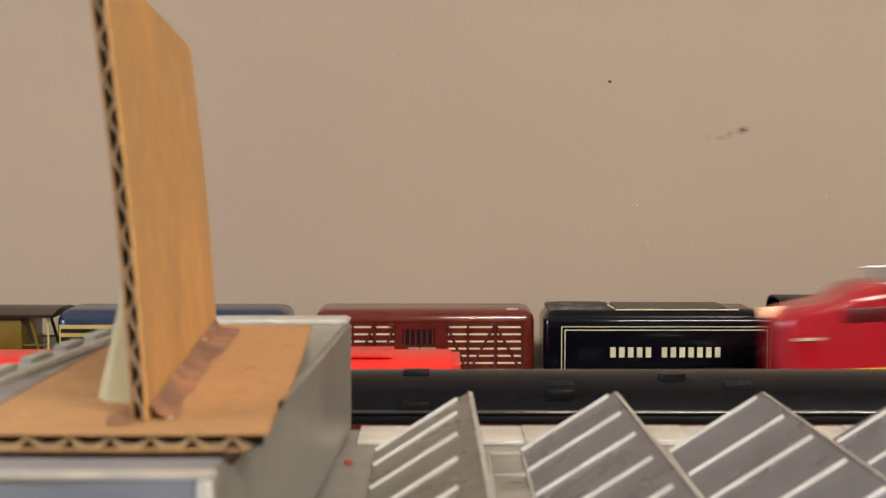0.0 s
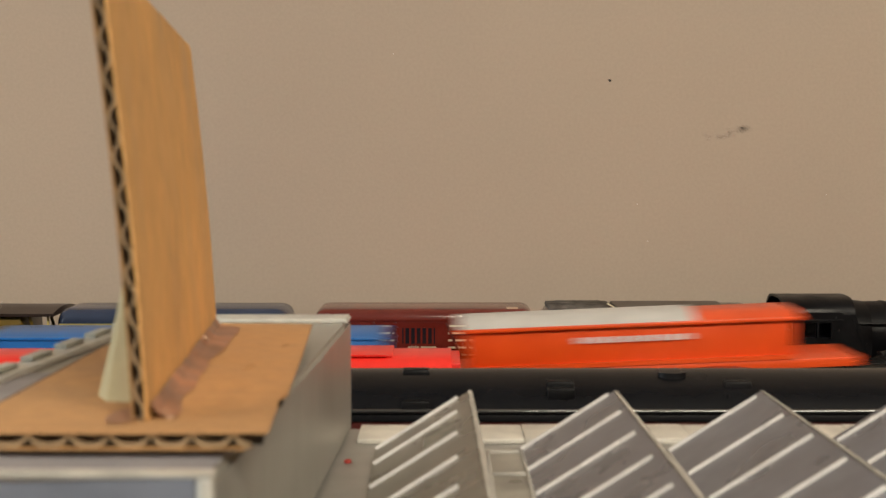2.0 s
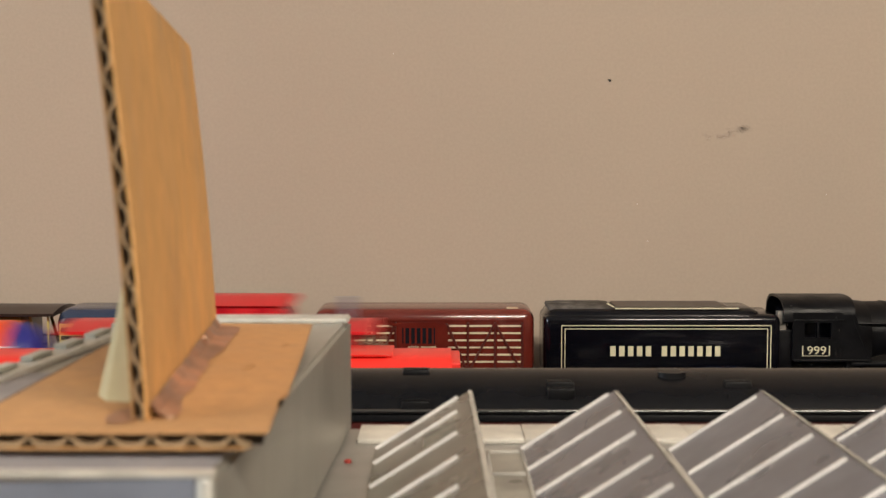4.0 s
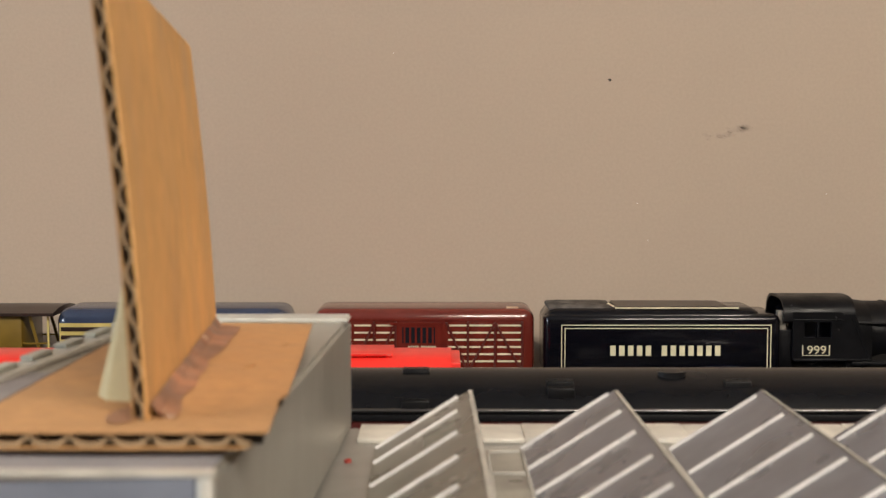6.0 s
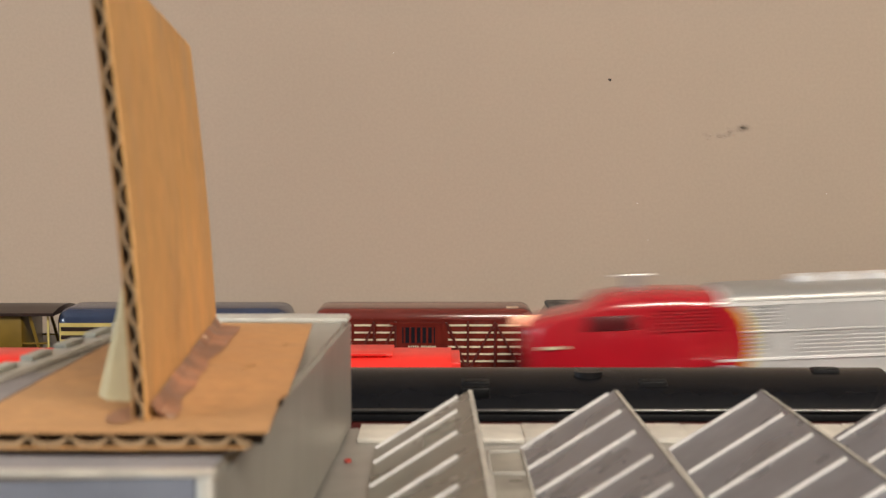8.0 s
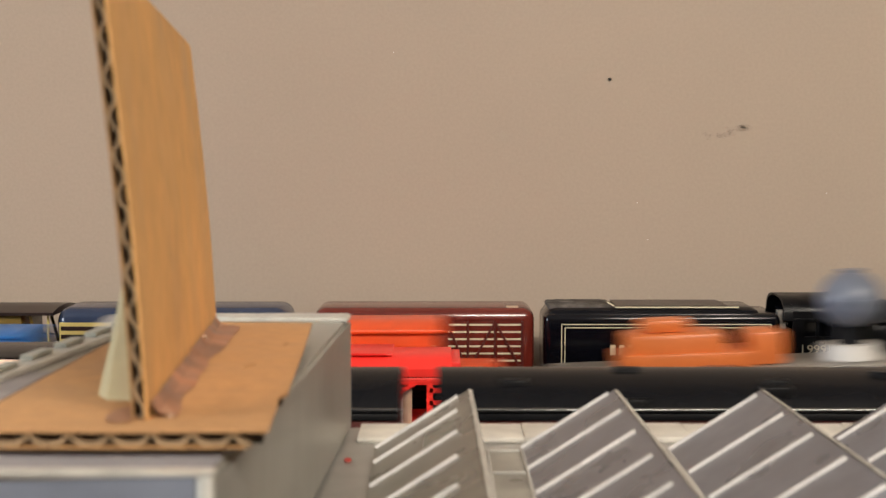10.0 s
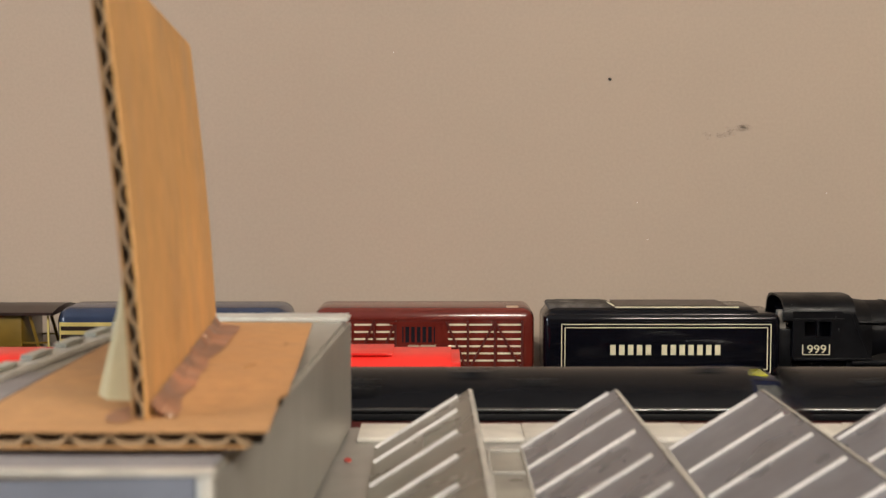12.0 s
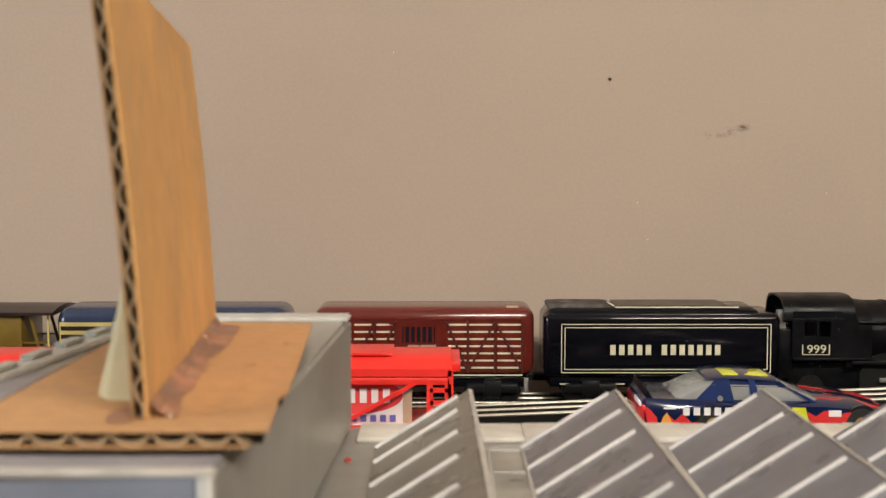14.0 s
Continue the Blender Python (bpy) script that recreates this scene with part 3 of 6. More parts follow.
def build_stand():
    st = thing("cardboard_stand", "brown corrugated cardboard stand glued upright on a base plate", "cardboard stand")
    z0, t, lt, flute = 0.1255, 0.0036, 0.00050, 0.0075
    zt = z0 + t
    # base plate with a torn right edge; the flutes run away from the camera
    edge = [(-0.0905, 0.2342), (-0.0600, 0.2336), (-0.0319, 0.2340), (-0.0332, 0.2590), (-0.0341, 0.2645), (-0.0327, 0.2700), (-0.0345, 0.3050), (-0.0352, 0.3200),
            (-0.0388, 0.3832), (-0.0650, 0.3850), (-0.0885, 0.3842)]
    under = [(x - (0.0042 if x > -0.05 else 0), y + (0.0006 if y < 0.24 else 0)) for x, y in edge]
    plate = part("base_plate", slab(B(), [(x, y, zt - lt) for x, y in edge], (0, 0, lt)), CARD_BASE, st)
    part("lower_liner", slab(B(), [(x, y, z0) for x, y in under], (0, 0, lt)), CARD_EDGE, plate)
    # solid dark slab that paints the shade between the flutes
    part("core_shade", slab(B(), [(x - 0.0015, y + (0.003 if y < 0.3 else -0.003), z0 + lt) for x, y in edge], (0, 0, t - 2 * lt)), CARD_SHADE, plate, "dark sheet painting the shade in the core")
    x0, x1, n, th = -0.0903, -0.0352, 140, 0.00055
    bm = B()
    rows = []
    for yy in (0.2346, 0.2560):
        for sgn in (-th, th):
            rows.append([bm.verts.new((x0 + (x1 - x0) * i / n, yy, z0 + lt * 1.5 + (t - lt * 3.0) * (1 - abs(math.sin((x1 - x0) * i / n / flute * math.pi + 0.3))) ** 1.5 + sgn)) for i in range(n + 1)])
    for i in range(n):
        for a, b in ((0, 1), (2, 3), (0, 2), (1, 3)):
            bm.faces.new((rows[a][i], rows[a][i + 1], rows[b][i + 1], rows[b][i]))
    part("flute", bm, FLUTE, plate, "wavy paper core")
    # upright panel, leaning slightly to the left; its face looks to the right
    lean = radians(-4.4)
    near, far, thick = 0.243, 0.377, 0.0032
    base_n, base_f = -0.0558, -0.0661
    L = far - near

    def up(x, y, h):
        """A point of the panel: x off its right face, y along it, h above the plate."""
        k = y / L
        px = base_n + (base_f - base_n) * k + math.sin(lean) * h + x * math.cos(lean) + 0.0006 * math.sin(h * 45)
        return (px, near + y, zt + math.cos(lean) * h)

    top = ((0.0, 0.0886), (0.057, 0.0853), (0.118, 0.0822), (0.129, 0.0816), (0.1332, 0.0810), (0.134, 0.0798))
    steps = [i / 14 for i in range(15)]

    def height(y):
        return float(np.interp(y, [p[0] for p in top], [p[1] for p in top]))

    def sheet(xa, xb, inset=0.0, cut=0.0):
        """One layer of the panel, in a grid so that it follows the bow."""
        bm = B()
        ys = sorted({inset, L - inset, *[p[0] for p in top if inset < p[0] < L - inset]})
        grids = [[[bm.verts.new(up(xx, y, max(0.0, (height(y) - cut) * u))) for u in steps] for y in ys] for xx in (xa, xb)]
        ny, nu = len(ys), len(steps)
        for g in grids:
            for i in range(ny - 1):
                for j in range(nu - 1):
                    bm.faces.new((g[i][j], g[i + 1][j], g[i + 1][j + 1], g[i][j + 1]))
        a, b = grids
        for i in range(ny - 1):
            for j in (0, nu - 1):
                bm.faces.new((a[i][j], a[i + 1][j], b[i + 1][j], b[i][j]))
        for j in range(nu - 1):
            for i in (0, ny - 1):
                bm.faces.new((a[i][j], a[i][j + 1], b[i][j + 1], b[i][j]))
        return bm

    pan = part("upright_panel", sheet(-0.0006, 0.0), CARD, st)
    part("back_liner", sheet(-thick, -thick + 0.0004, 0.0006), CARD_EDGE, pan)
    # the upright's core gets a dark sheet too, as painted shade
    part("core_shade", sheet(-thick + 0.0005, -0.0006, 0.0028, 0.001), CARD_SHADE, pan, "dark sheet painting the shade in the core")
    bm = B()
    n, th = 150, 0.00027
    rows = []
    for yy in (-0.0001, L - 0.0008):
        for sgn in (-th, th):
            rows.append([bm.verts.new(up(-thick / 2 + (thick / 2 - 0.0008) * math.sin(height(yy) * 0.99 * i / n / 0.0074 * 2 * math.pi) + sgn, yy, height(yy) * 0.99 * i / n)) for i in range(n + 1)])
    for i in range(n):
        for a, b in ((0, 1), (2, 3), (0, 2), (1, 3)):
            bm.faces.new((rows[a][i], rows[a][i + 1], rows[b][i + 1], rows[b][i]))
    part("flute", bm, FLUTE, pan, "wavy paper core")
    # glue along the foot of the panel
    bm = B()
    prev = None
    for i in range(41):
        y = 0.002 + (L - 0.006) * i / 40
        w = 0.0046 + 0.0014 * noise.noise((y * 60, 0.3, 0)) + 0.0028 * (i / 40) ** 3
        a = up(0.0003, y, 0.0030 + 0.0010 * noise.noise((y * 90, 2.0, 1)))
        b = up(0.0018, y, 0.0010)
        c = (up(w, y, 0)[0], near + y, zt + 0.0003)
        ring = [bm.verts.new(a), bm.verts.new(b), bm.verts.new(c)]
        if prev:
            for k in range(2):
                bm.faces.new((prev[k], prev[k + 1], ring[k + 1], ring[k]))
        prev = ring
    part("glue_fillet", bm, GLUE, st, "brown dried glue smear")
    for x, y, h, r in ((0.0018, 0.006, 0.0003, 0.0015), (0.0036, 0.003, 0.0002, 0.0011), (0.0012, 0.092, 0.0026, 0.0009)):
        part("glue_bead", ball(B(), up(x, y, h), r, 0.5, 12), GLUE_CLEAR, st, "pale translucent glue bead")
    bm = B()
    bmesh.ops.create_circle(bm, cap_ends=True, segments=20, radius=1.0, matrix=Matrix.Translation((base_n - thick - 0.0022, near + 0.0045, zt + 0.00025)) @ Matrix.Diagonal((0.0034, 0.0080, 1, 1)))
    part("glue_stain", bm, GLUE, st, "brown glue stain")
    # pale brace behind the panel: a tapering curl, widest at its foot
    bm = B()
    rings = []
    for k in range(9):
        u = k / 8
        h = 0.0460 * u
        w = 0.0100 * (1 - u) ** 1.25 + 0.0012
        pts = [(-thick + 0.0002, 0.018 + 0.012 * u), (-thick - w * 0.75, 0.020 + 0.012 * u), (-thick - w, 0.026 + 0.010 * u), (-thick - w * 0.6, 0.036 + 0.006 * u), (-thick + 0.0002, 0.040 + 0.004 * u)]
        rings.append([bm.verts.new(up(x, y, h)) for x, y in pts])
    for r0, r1 in zip(rings, rings[1:]):
        for k in range(5):
            bm.faces.new((r0[k], r0[(k + 1) % 5], r1[(k + 1) % 5], r1[k]))
    bm.faces.new(rings[0])
    bm.faces.new(rings[-1][::-1])
    part("brace", bm, FOAM, st, "pale tapering brace")
    for x, y, sx2, sy2 in ((-0.0460, 0.305, 0.0011, 0.0030), (-0.0415, 0.340, 0.0006, 0.0022)):
        part("ink_mark", slab(B(), [(x - sx2, y - sy2, zt), (x + sx2 * 0.6, y - sy2 * 0.4, zt), (x + sx2, y + sy2, zt), (x - sx2 * 0.2, y + sy2 * 0.5, zt)], (0, 0, 0.0002)), CARD_EDGE, plate)


build_stand()

# ---- display train along the wall ----
DISPLAY_Y = 0.886
KD = 0.000378


def dx(px):
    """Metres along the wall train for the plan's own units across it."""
    return (px - 784) * KD


def tin_truck_pair(car, xs):
    for x in xs:
        truck(car, x, base=0.024, wheel_r=0.0075)


def build_tender():
    x0, x1 = dx(963), dx(1383)
    c, half = (x0 + x1) / 2, (x1 - x0) / 2
    car = thing("toy_tender", "glossy black lithographed tin tender with cream double border", "toy tender", (c, DISPLAY_Y, RAIL_TOP))
    bm = B()
    box(bm, -half, half, -0.024, 0.024, 0.0170, 0.0605, 0.0050, 5)
    part("body", bm, BLACKTIN, car)
    part("upper_hull", box(B(), -half + 0.0008, half - 0.0125, -0.0228, 0.0228, 0.046, 0.0643, 0.0080, 6), BLACKTIN, car)
    bunker = B()
    extrude(bunker, [(-half + 0.049, 0.060), (half - 0.026, 0.060), (half - 0.029, 0.0625), (half - 0.036, 0.0651), (-half + 0.049, 0.0651)], -0.0185, 0.0185, "y")
    part("coal_bunker", bunker, BROWN, car, "dull brown-black coal top")
    part("water_hatch", box(B(), -half + 0.003, -half + 0.047, -0.0175, 0.0175, 0.062, 0.0655, 0.002), HATCH, car, "worn dark hatch deck")
    part("hatch_plate", box(B(), -half + 0.010, -half + 0.042, -0.0150, 0.0150, 0.0651, 0.0659, 0.0004), HATCH, car, "worn dull grey hatch plate")
    part("rim_line", box(B(), -half + 0.048, half - 0.028, -0.0195, -0.0186, 0.0637, 0.0646), CREAM, car, "cream rim line")
    part("rim_end", slab(B(), [(-half + 0.0465, -0.0193, 0.0649), (-half + 0.0476, -0.0193, 0.0653), (-half + 0.0440, -0.0120, 0.0670), (-half + 0.0430, -0.0120, 0.0666)], (0, 0.0006, 0)), CREAM, car)
    y = -0.0241
    for a, name in ((0.0, "outer_border"), (0.0022, "inner_border")):
        l, r, b, t = dx(994) - c + a, dx(1364) - c - a, 0.0206 + a, 0.0532 - a
        bm = B()
        w = 0.0003
        for q in ((l, r, t - w, t + w), (l, r, b - w, b + w), (l - w, l + w, b, t), (r - w, r + w, b, t)):
            box(bm, q[0], q[1], y - 0.0002, y + 0.0006, q[2], q[3])
        part(name, bm, CREAM, car, "thin cream printed line")
    letters_bar("lettering", CREAM, car, dx(1077) - c, dx(1278) - c, y, 0.0326, 0.0394, 12, (4,), "cream printed name")
    part("frame", box(B(), -half + 0.004, half - 0.004, -0.019, 0.019, 0.010, 0.0172, 0.001), BLACKTIN, car)
    for px in (1000, 1050, 1100, 1290, 1335):
        part("step", box(B(), dx(px) - c - 0.003, dx(px) - c + 0.003, -0.0205, -0.0188, 0.0118, 0.0126), CREAM, car)
    tin_truck_pair(car, (-half * 0.6, half * 0.6))
    coupler(car, -half, -1)


build_tender()


def build_loco():
    x0 = dx(1352)
    car = thing("toy_steam_locomotive", "black die-cast toy steam locomotive with arched cab roof", "toy locomotive", (x0, DISPLAY_Y, RAIL_TOP))
    w = 0.025

    def X(px):
        return dx(px) - x0

    # cab sides with window openings
    cab = None
    for sy in (-1, 1):
        bm = B()
        ya, yb = (-w, -w + 0.0025) if sy < 0 else (w - 0.0025, w)
        l, r = X(1402), X(1490)
        w0, wm, w2, w3 = X(1423), X(1444), X(1447), X(1470)
        zb, z0, z1, zt = 0.0305, 0.0450, 0.0553, 0.0620
        for q in ((l, r, zb, z0), (l, r, z1, zt), (l, w0, z0, z1), (wm, w2, z0, z1), (w3, r, z0, z1)):
            box(bm, q[0], q[1], ya, yb, q[2], q[3])
        ob = part("cab_side", bm, CASTBLACK, car)
        cab = ob if sy < 0 else cab
    part("cab_interior", box(B(), X(1404), X(1500), -0.010, w - 0.003, 0.030, 0.0605), WINDARK, car, "dark cab interior")
    for sy in (-1, 1):
        part("cab_slope", slab(B(), [(X(1490), sy * w, 0.0605), (X(1512), sy * w, 0.0605), (X(1542), sy * w, 0.0305), (X(1490), sy * w, 0.0305)], (0, -sy * 0.004, 0)), CASTBLACK, car)
    part("cab_front", box(B(), X(1500), X(1512), -w + 0.002, w - 0.002, 0.024, 0.064), CASTBLACK, car)
    outer, inner = [], []
    for k in range(17):
        a = math.pi * k / 16
        cy, sz = math.cos(a), math.sin(a)
        yy, zz = w * math.copysign(abs(cy) ** 0.62, cy), 0.0560 + 0.0155 * abs(sz) ** 0.75
        outer.append((yy, zz))
        inner.append((yy * 0.93, zz - 0.0014))
    bm = B()
    ring0 = [bm.verts.new((X(1386), y, z)) for y, z in outer + inner[::-1]]
    ring1 = [bm.verts.new((X(1512), y, z)) for y, z in outer + inner[::-1]]
    n = len(ring0)
    for k in range(n):
        bm.faces.new((ring0[k], ring0[(k + 1) % n], ring1[(k + 1) % n], ring1[k]))
    for r in (ring0, ring1[::-1]):
        for k in range(16):
            bm.faces.new((r[k], r[k + 1], r[n - 2 - k], r[n - 1 - k]))
    part("cab_roof", bm, CASTBLACK, car, "arched black cab roof")
    part("roof_seam", slab(B(), [(X(1505), -w - 0.0003, 0.0600), (X(1509), -w - 0.0003, 0.0600), (X(1541), -w - 0.0003, 0.0305), (X(1537), -w - 0.0003, 0.0305)], (0, 0.0010, 0)), CASTBLACK, car)
    part("cab_post", box(B(), X(1377), X(1392), -w + 0.004, -w + 0.008, 0.050, 0.0625), GREYTIN, car)
    box_b = B()
    box(box_b, X(1380), X(1404), -w + 0.003, w - 0.003, 0.016, 0.050, 0.001)
    part("cab_rear", box_b, CASTBLACK, car)
    # firebox wedge and boiler
    part("firebox", extrude(B(), arch(w * 0.96, 0.029, 0.050, 0.0690, 14), X(1508), X(1545), taper=lambda u: (1 - 0.07 * u, -0.002 * u)), CASTBLACK, car)
    bm = B()
    cyl(bm, ((X(1540) + X(1980)) / 2, 0, 0.0445), 0.0225, X(1980) - X(1540), "x", 28)
    boiler = part("boiler", bm, CASTBLACK, car)
    for px in (1580, 1700, 1830):
        part("boiler_band", cyl(B(), (X(px), 0, 0.0445), 0.0230, 0.0015, "x", 28), CASTBLACK, boiler)
    part("dome", cyl(B(), (X(1640), 0, 0.069), 0.008, 0.010, "z", 16, 0.006), CASTBLACK, car)
    part("smokestack", cyl(B(), (X(1900), 0, 0.073), 0.005, 0.016, "z", 16, 0.0062), CASTBLACK, car)
    part("boiler_pipe", cyl(B(), ((X(1520) + X(1760)) / 2, -0.0232, 0.0545), 0.0009, X(1760) - X(1520), "x", 10), CASTBLACK, car)
    part("roof_ledge", box(B(), X(1404), X(1492), -w - 0.0007, -w + 0.001, 0.0565, 0.0573, 0.0003), CASTBLACK, car)
    part("cab_skirt", box(B(), X(1404), X(1540), -w - 0.0008, -w + 0.002, 0.0290, 0.0306, 0.0005), CASTBLACK, car)
    for px, zz in ((1478, 0.0585), (1483, 0.0500), (1400, 0.0660), (1436, 0.0270), (1452, 0.0250)):
        part("rivet", ball(B(), (X(px), -w * (0.90 if zz > 0.06 else 1.0), zz), 0.0007, seg=8), WHEEL, car)
    part("running_board", box(B(), X(1508), X(1960), -w, w, 0.026, 0.0285, 0.0006), CASTBLACK, car)
    part("frame", box(B(), X(1400), X(1960), -0.016, 0.016, 0.008, 0.026, 0.001), CASTBLACK, car)
    for px in (1570, 1665, 1760):
        for sy in (-1, 1):
            part("driving_wheel", cyl(B(), (X(px), sy * 0.017, 0.0165), 0.0165, 0.005, "y", 28), WHEEL, car)
    part("side_rod", box(B(), X(1560), X(1770), -0.0225, -0.0205, 0.0135, 0.0165, 0.0005), GREYTIN, car)
    for px in (1440, 1880):
        for sy in (-1, 1):
            part("small_wheel", cyl(B(), (X(px), sy * 0.016, 0.009), 0.009, 0.005, "y", 20), WHEEL, car)
    # number plate
    bm = B()
    l, r, b, t, q = X(1419), X(1468), 0.0328, 0.0398, 0.0002
    for s in ((l, l + 0.0007, b, t), (r - 0.0007, r, b, t), (l, r, b, b + 0.0004)):
        box(bm, s[0], s[1], -w - 0.0003, -w + 0.0004, s[2], s[3])
    part("number_border", bm, CREAM, car, "worn cream border")
    words("road_number", "999", 0.0079, CREAM, car, ((l + r) / 2 + 0.0004, -w - 0.0003, 0.0364), 1.12, 0.0002, "cream road number")
    part("window_frame", box(B(), X(1444), X(1448), -w - 0.0006, -w + 0.001, 0.0450, 0.0553), CASTBLACK, cab)


build_loco()


def build_stock_car():
    x0, x1 = dx(555), dx(946)
    c, half = (x0 + x1) / 2, (x1 - x0) / 2
    car = thing("toy_stock_car", "maroon lithographed tin cattle car with cream slats", "toy freight car", (c, DISPLAY_Y, RAIL_TOP))
    bm = B()
    box(bm, -half, half, -0.024, 0.024, 0.0178, 0.0642, 0.0075, 5)
    part("body", bm, MAROON, car)
    y = -0.0241
    for px0, px1 in ((793, 828), (830, 876), (880, 922), (627, 662), (666, 698), (574, 622)):
        rows = 7 if px0 > 700 else 5
        for k in range(rows):
            z = 0.0530 - k * 0.00483
            part("slat_line", box(B(), dx(px0) - c, dx(px1) - c, y - 0.0001, y + 0.0005, z - 0.0006, z + 0.0006), CREAM, car, "cream slat")
    for a, b in ((790, 828), (828, 876), (876, 924), (624, 662), (662, 700)):
        u = 1 if (a // 48) % 2 else -1
        p0, p1 = (dx(a) - c, dx(b) - c) if u > 0 else (dx(b) - c, dx(a) - c)
        bm = slab(B(), ((p0 - 0.0009, y - 0.0006, 0.0215), (p0 + 0.0009, y - 0.0006, 0.0215), (p1 + 0.0009, y - 0.0006, 0.0550), (p1 - 0.0009, y - 0.0006, 0.0550)), (0, 0.0009, 0))
        part("diagonal_brace", bm, MAROON_D, car)
        part("upright", box(B(), dx(b) - c - 0.0008, dx(b) - c + 0.0008, y - 0.0007, y + 0.0003, 0.0205, 0.0555), MAROON_D, car)
    part("upper_rail", box(B(), dx(560) - c, dx(925) - c, y - 0.0006, y + 0.0003, 0.0562, 0.0574), MAROON, car)
    part("door_rail", box(B(), dx(690) - c, dx(785) - c, y - 0.0012, y + 0.0003, 0.0532, 0.0550), MAROON, car)
    door = part("door", box(B(), dx(702) - c, dx(781) - c, y - 0.0008, y + 0.0004, 0.020, 0.0532), MAROON, car)
    part("door_opening", box(B(), dx(712) - c, dx(770) - c, y - 0.0010, y, 0.0412, 0.0518), WINDARK, door, "dark opening")
    for i in range(6):
        xx = dx(716 + i * 10) - c
        part("bar", box(B(), xx - 0.0006, xx + 0.0006, y - 0.0016, y - 0.0006, 0.0412, 0.0518), MAROON, door)
    letters_bar("lettering", CREAM, door, dx(722) - c, dx(772) - c, y - 0.0008, 0.0376, 0.0394, 12, (4,), "small cream printed name")
    part("roof_patch", box(B(), dx(897) - c, dx(918) - c, -0.0185, -0.0120, 0.0630, 0.0645, 0.0004), TANPANEL, car, "bare worn patch")
    part("frame", box(B(), -half + 0.004, half - 0.004, -0.019, 0.019, 0.010, 0.0168, 0.001), BLACKTIN, car)
    part("sill_line", box(B(), -half + 0.008, half - 0.008, y - 0.0004, y + 0.0008, 0.0186, 0.0193), CREAM, car, "thin pale sill line")
    part("ladder", box(B(), dx(928) - c, dx(936) - c, -0.0215, -0.0200, 0.006, 0.0165, 0.0004), GREYTIN, car)
    tin_truck_pair(car, (-half * 0.62, half * 0.62))
    coupler(car, half, 1)


build_stock_car()


def build_blue_coach():
    x0, x1 = dx(98), dx(510)
    c, half = (x0 + x1) / 2, (x1 - x0) / 2
    car = thing("toy_box_car", "slate blue tin toy car with pale yellow striped sides", "toy freight car", (c, DISPLAY_Y, RAIL_TOP))
    part("body", box(B(), -half, half, -0.024, 0.024, 0.0178, 0.0641, 0.0085, 5), BLUETIN, car)
    y = -0.0241
    part("side_panel", box(B(), -half + 0.003, half - 0.003, y - 0.0002, y + 0.0005, 0.019, 0.0545), YELTIN, car, "pale yellow side")
    for k in range(6):
        z = 0.0505 - 0.0055 * k
        part("side_line", box(B(), -half + 0.004, half - 0.004, y - 0.0005, y, z - 0.0014, z + 0.0014), BROWN, car, "dark printed stripe")
    part("frame", box(B(), -half + 0.004, half - 0.004, -0.019, 0.019, 0.010, 0.0168, 0.001), BLACKTIN, car)
    tin_truck_pair(car, (-half * 0.62, half * 0.62))


build_blue_coach()


def build_tin_caboose():
    x0, x1 = dx(-270), dx(97)
    c, half = (x0 + x1) / 2, (x1 - x0) / 2
    car = thing("toy_caboose", "ochre tin caboose with an overhanging brown roof", "toy caboose", (c, DISPLAY_Y, RAIL_TOP))
    roof = [(-0.027, 0.0595), (0.027, 0.0595), (0.027, 0.0615), (0.013, 0.0638), (0, 0.0644), (-0.013, 0.0638), (-0.027, 0.0615)]
    part("roof", extrude(B(), roof, -half, half), BROWN, car, "brown tin roof")
    part("body", box(B(), -half + 0.010, half - 0.022, -0.0235, 0.0235, 0.017, 0.0600, 0.002), OCHRE, car)
    for k in range(3):
        part("window", box(B(), -0.05 + 0.030 * k, -0.036 + 0.030 * k, -0.0242, -0.0230, 0.038, 0.054), WINDARK, car)
    part("platform", box(B(), half - 0.022, half - 0.003, -0.023, 0.023, 0.017, 0.0215, 0.0005), BROWN, car)
    for yy in (-0.0215, 0.0215):
        bm = slab(B(), ((half - 0.0185, yy, 0.0600), (half - 0.0165, yy, 0.0600), (half - 0.0060, yy, 0.020), (half - 0.0080, yy, 0.020)), (0, 0.0012, 0))
        part("brace", bm, OCHRE, car)
        part("end_post", box(B(), half - 0.0055, half - 0.0042, yy - 0.0006, yy + 0.0006, 0.020, 0.0600), YELTIN, car, "pale yellow post")
        part("handrail", box(B(), half - 0.022, half - 0.0042, yy - 0.0005, yy + 0.0005, 0.0400, 0.0412), OCHRE, car)
    part("frame", box(B(), -half + 0.006, half - 0.004, -0.019, 0.019, 0.010, 0.0172, 0.001), BLACKTIN, car)
    tin_truck_pair(car, (-half * 0.6, half * 0.6))


build_tin_caboose()

# ---- siding: red car and race car ----
SIDING_Y = 0.735
KS = 0.000312


def sx(px):
    return (px - 784) * KS


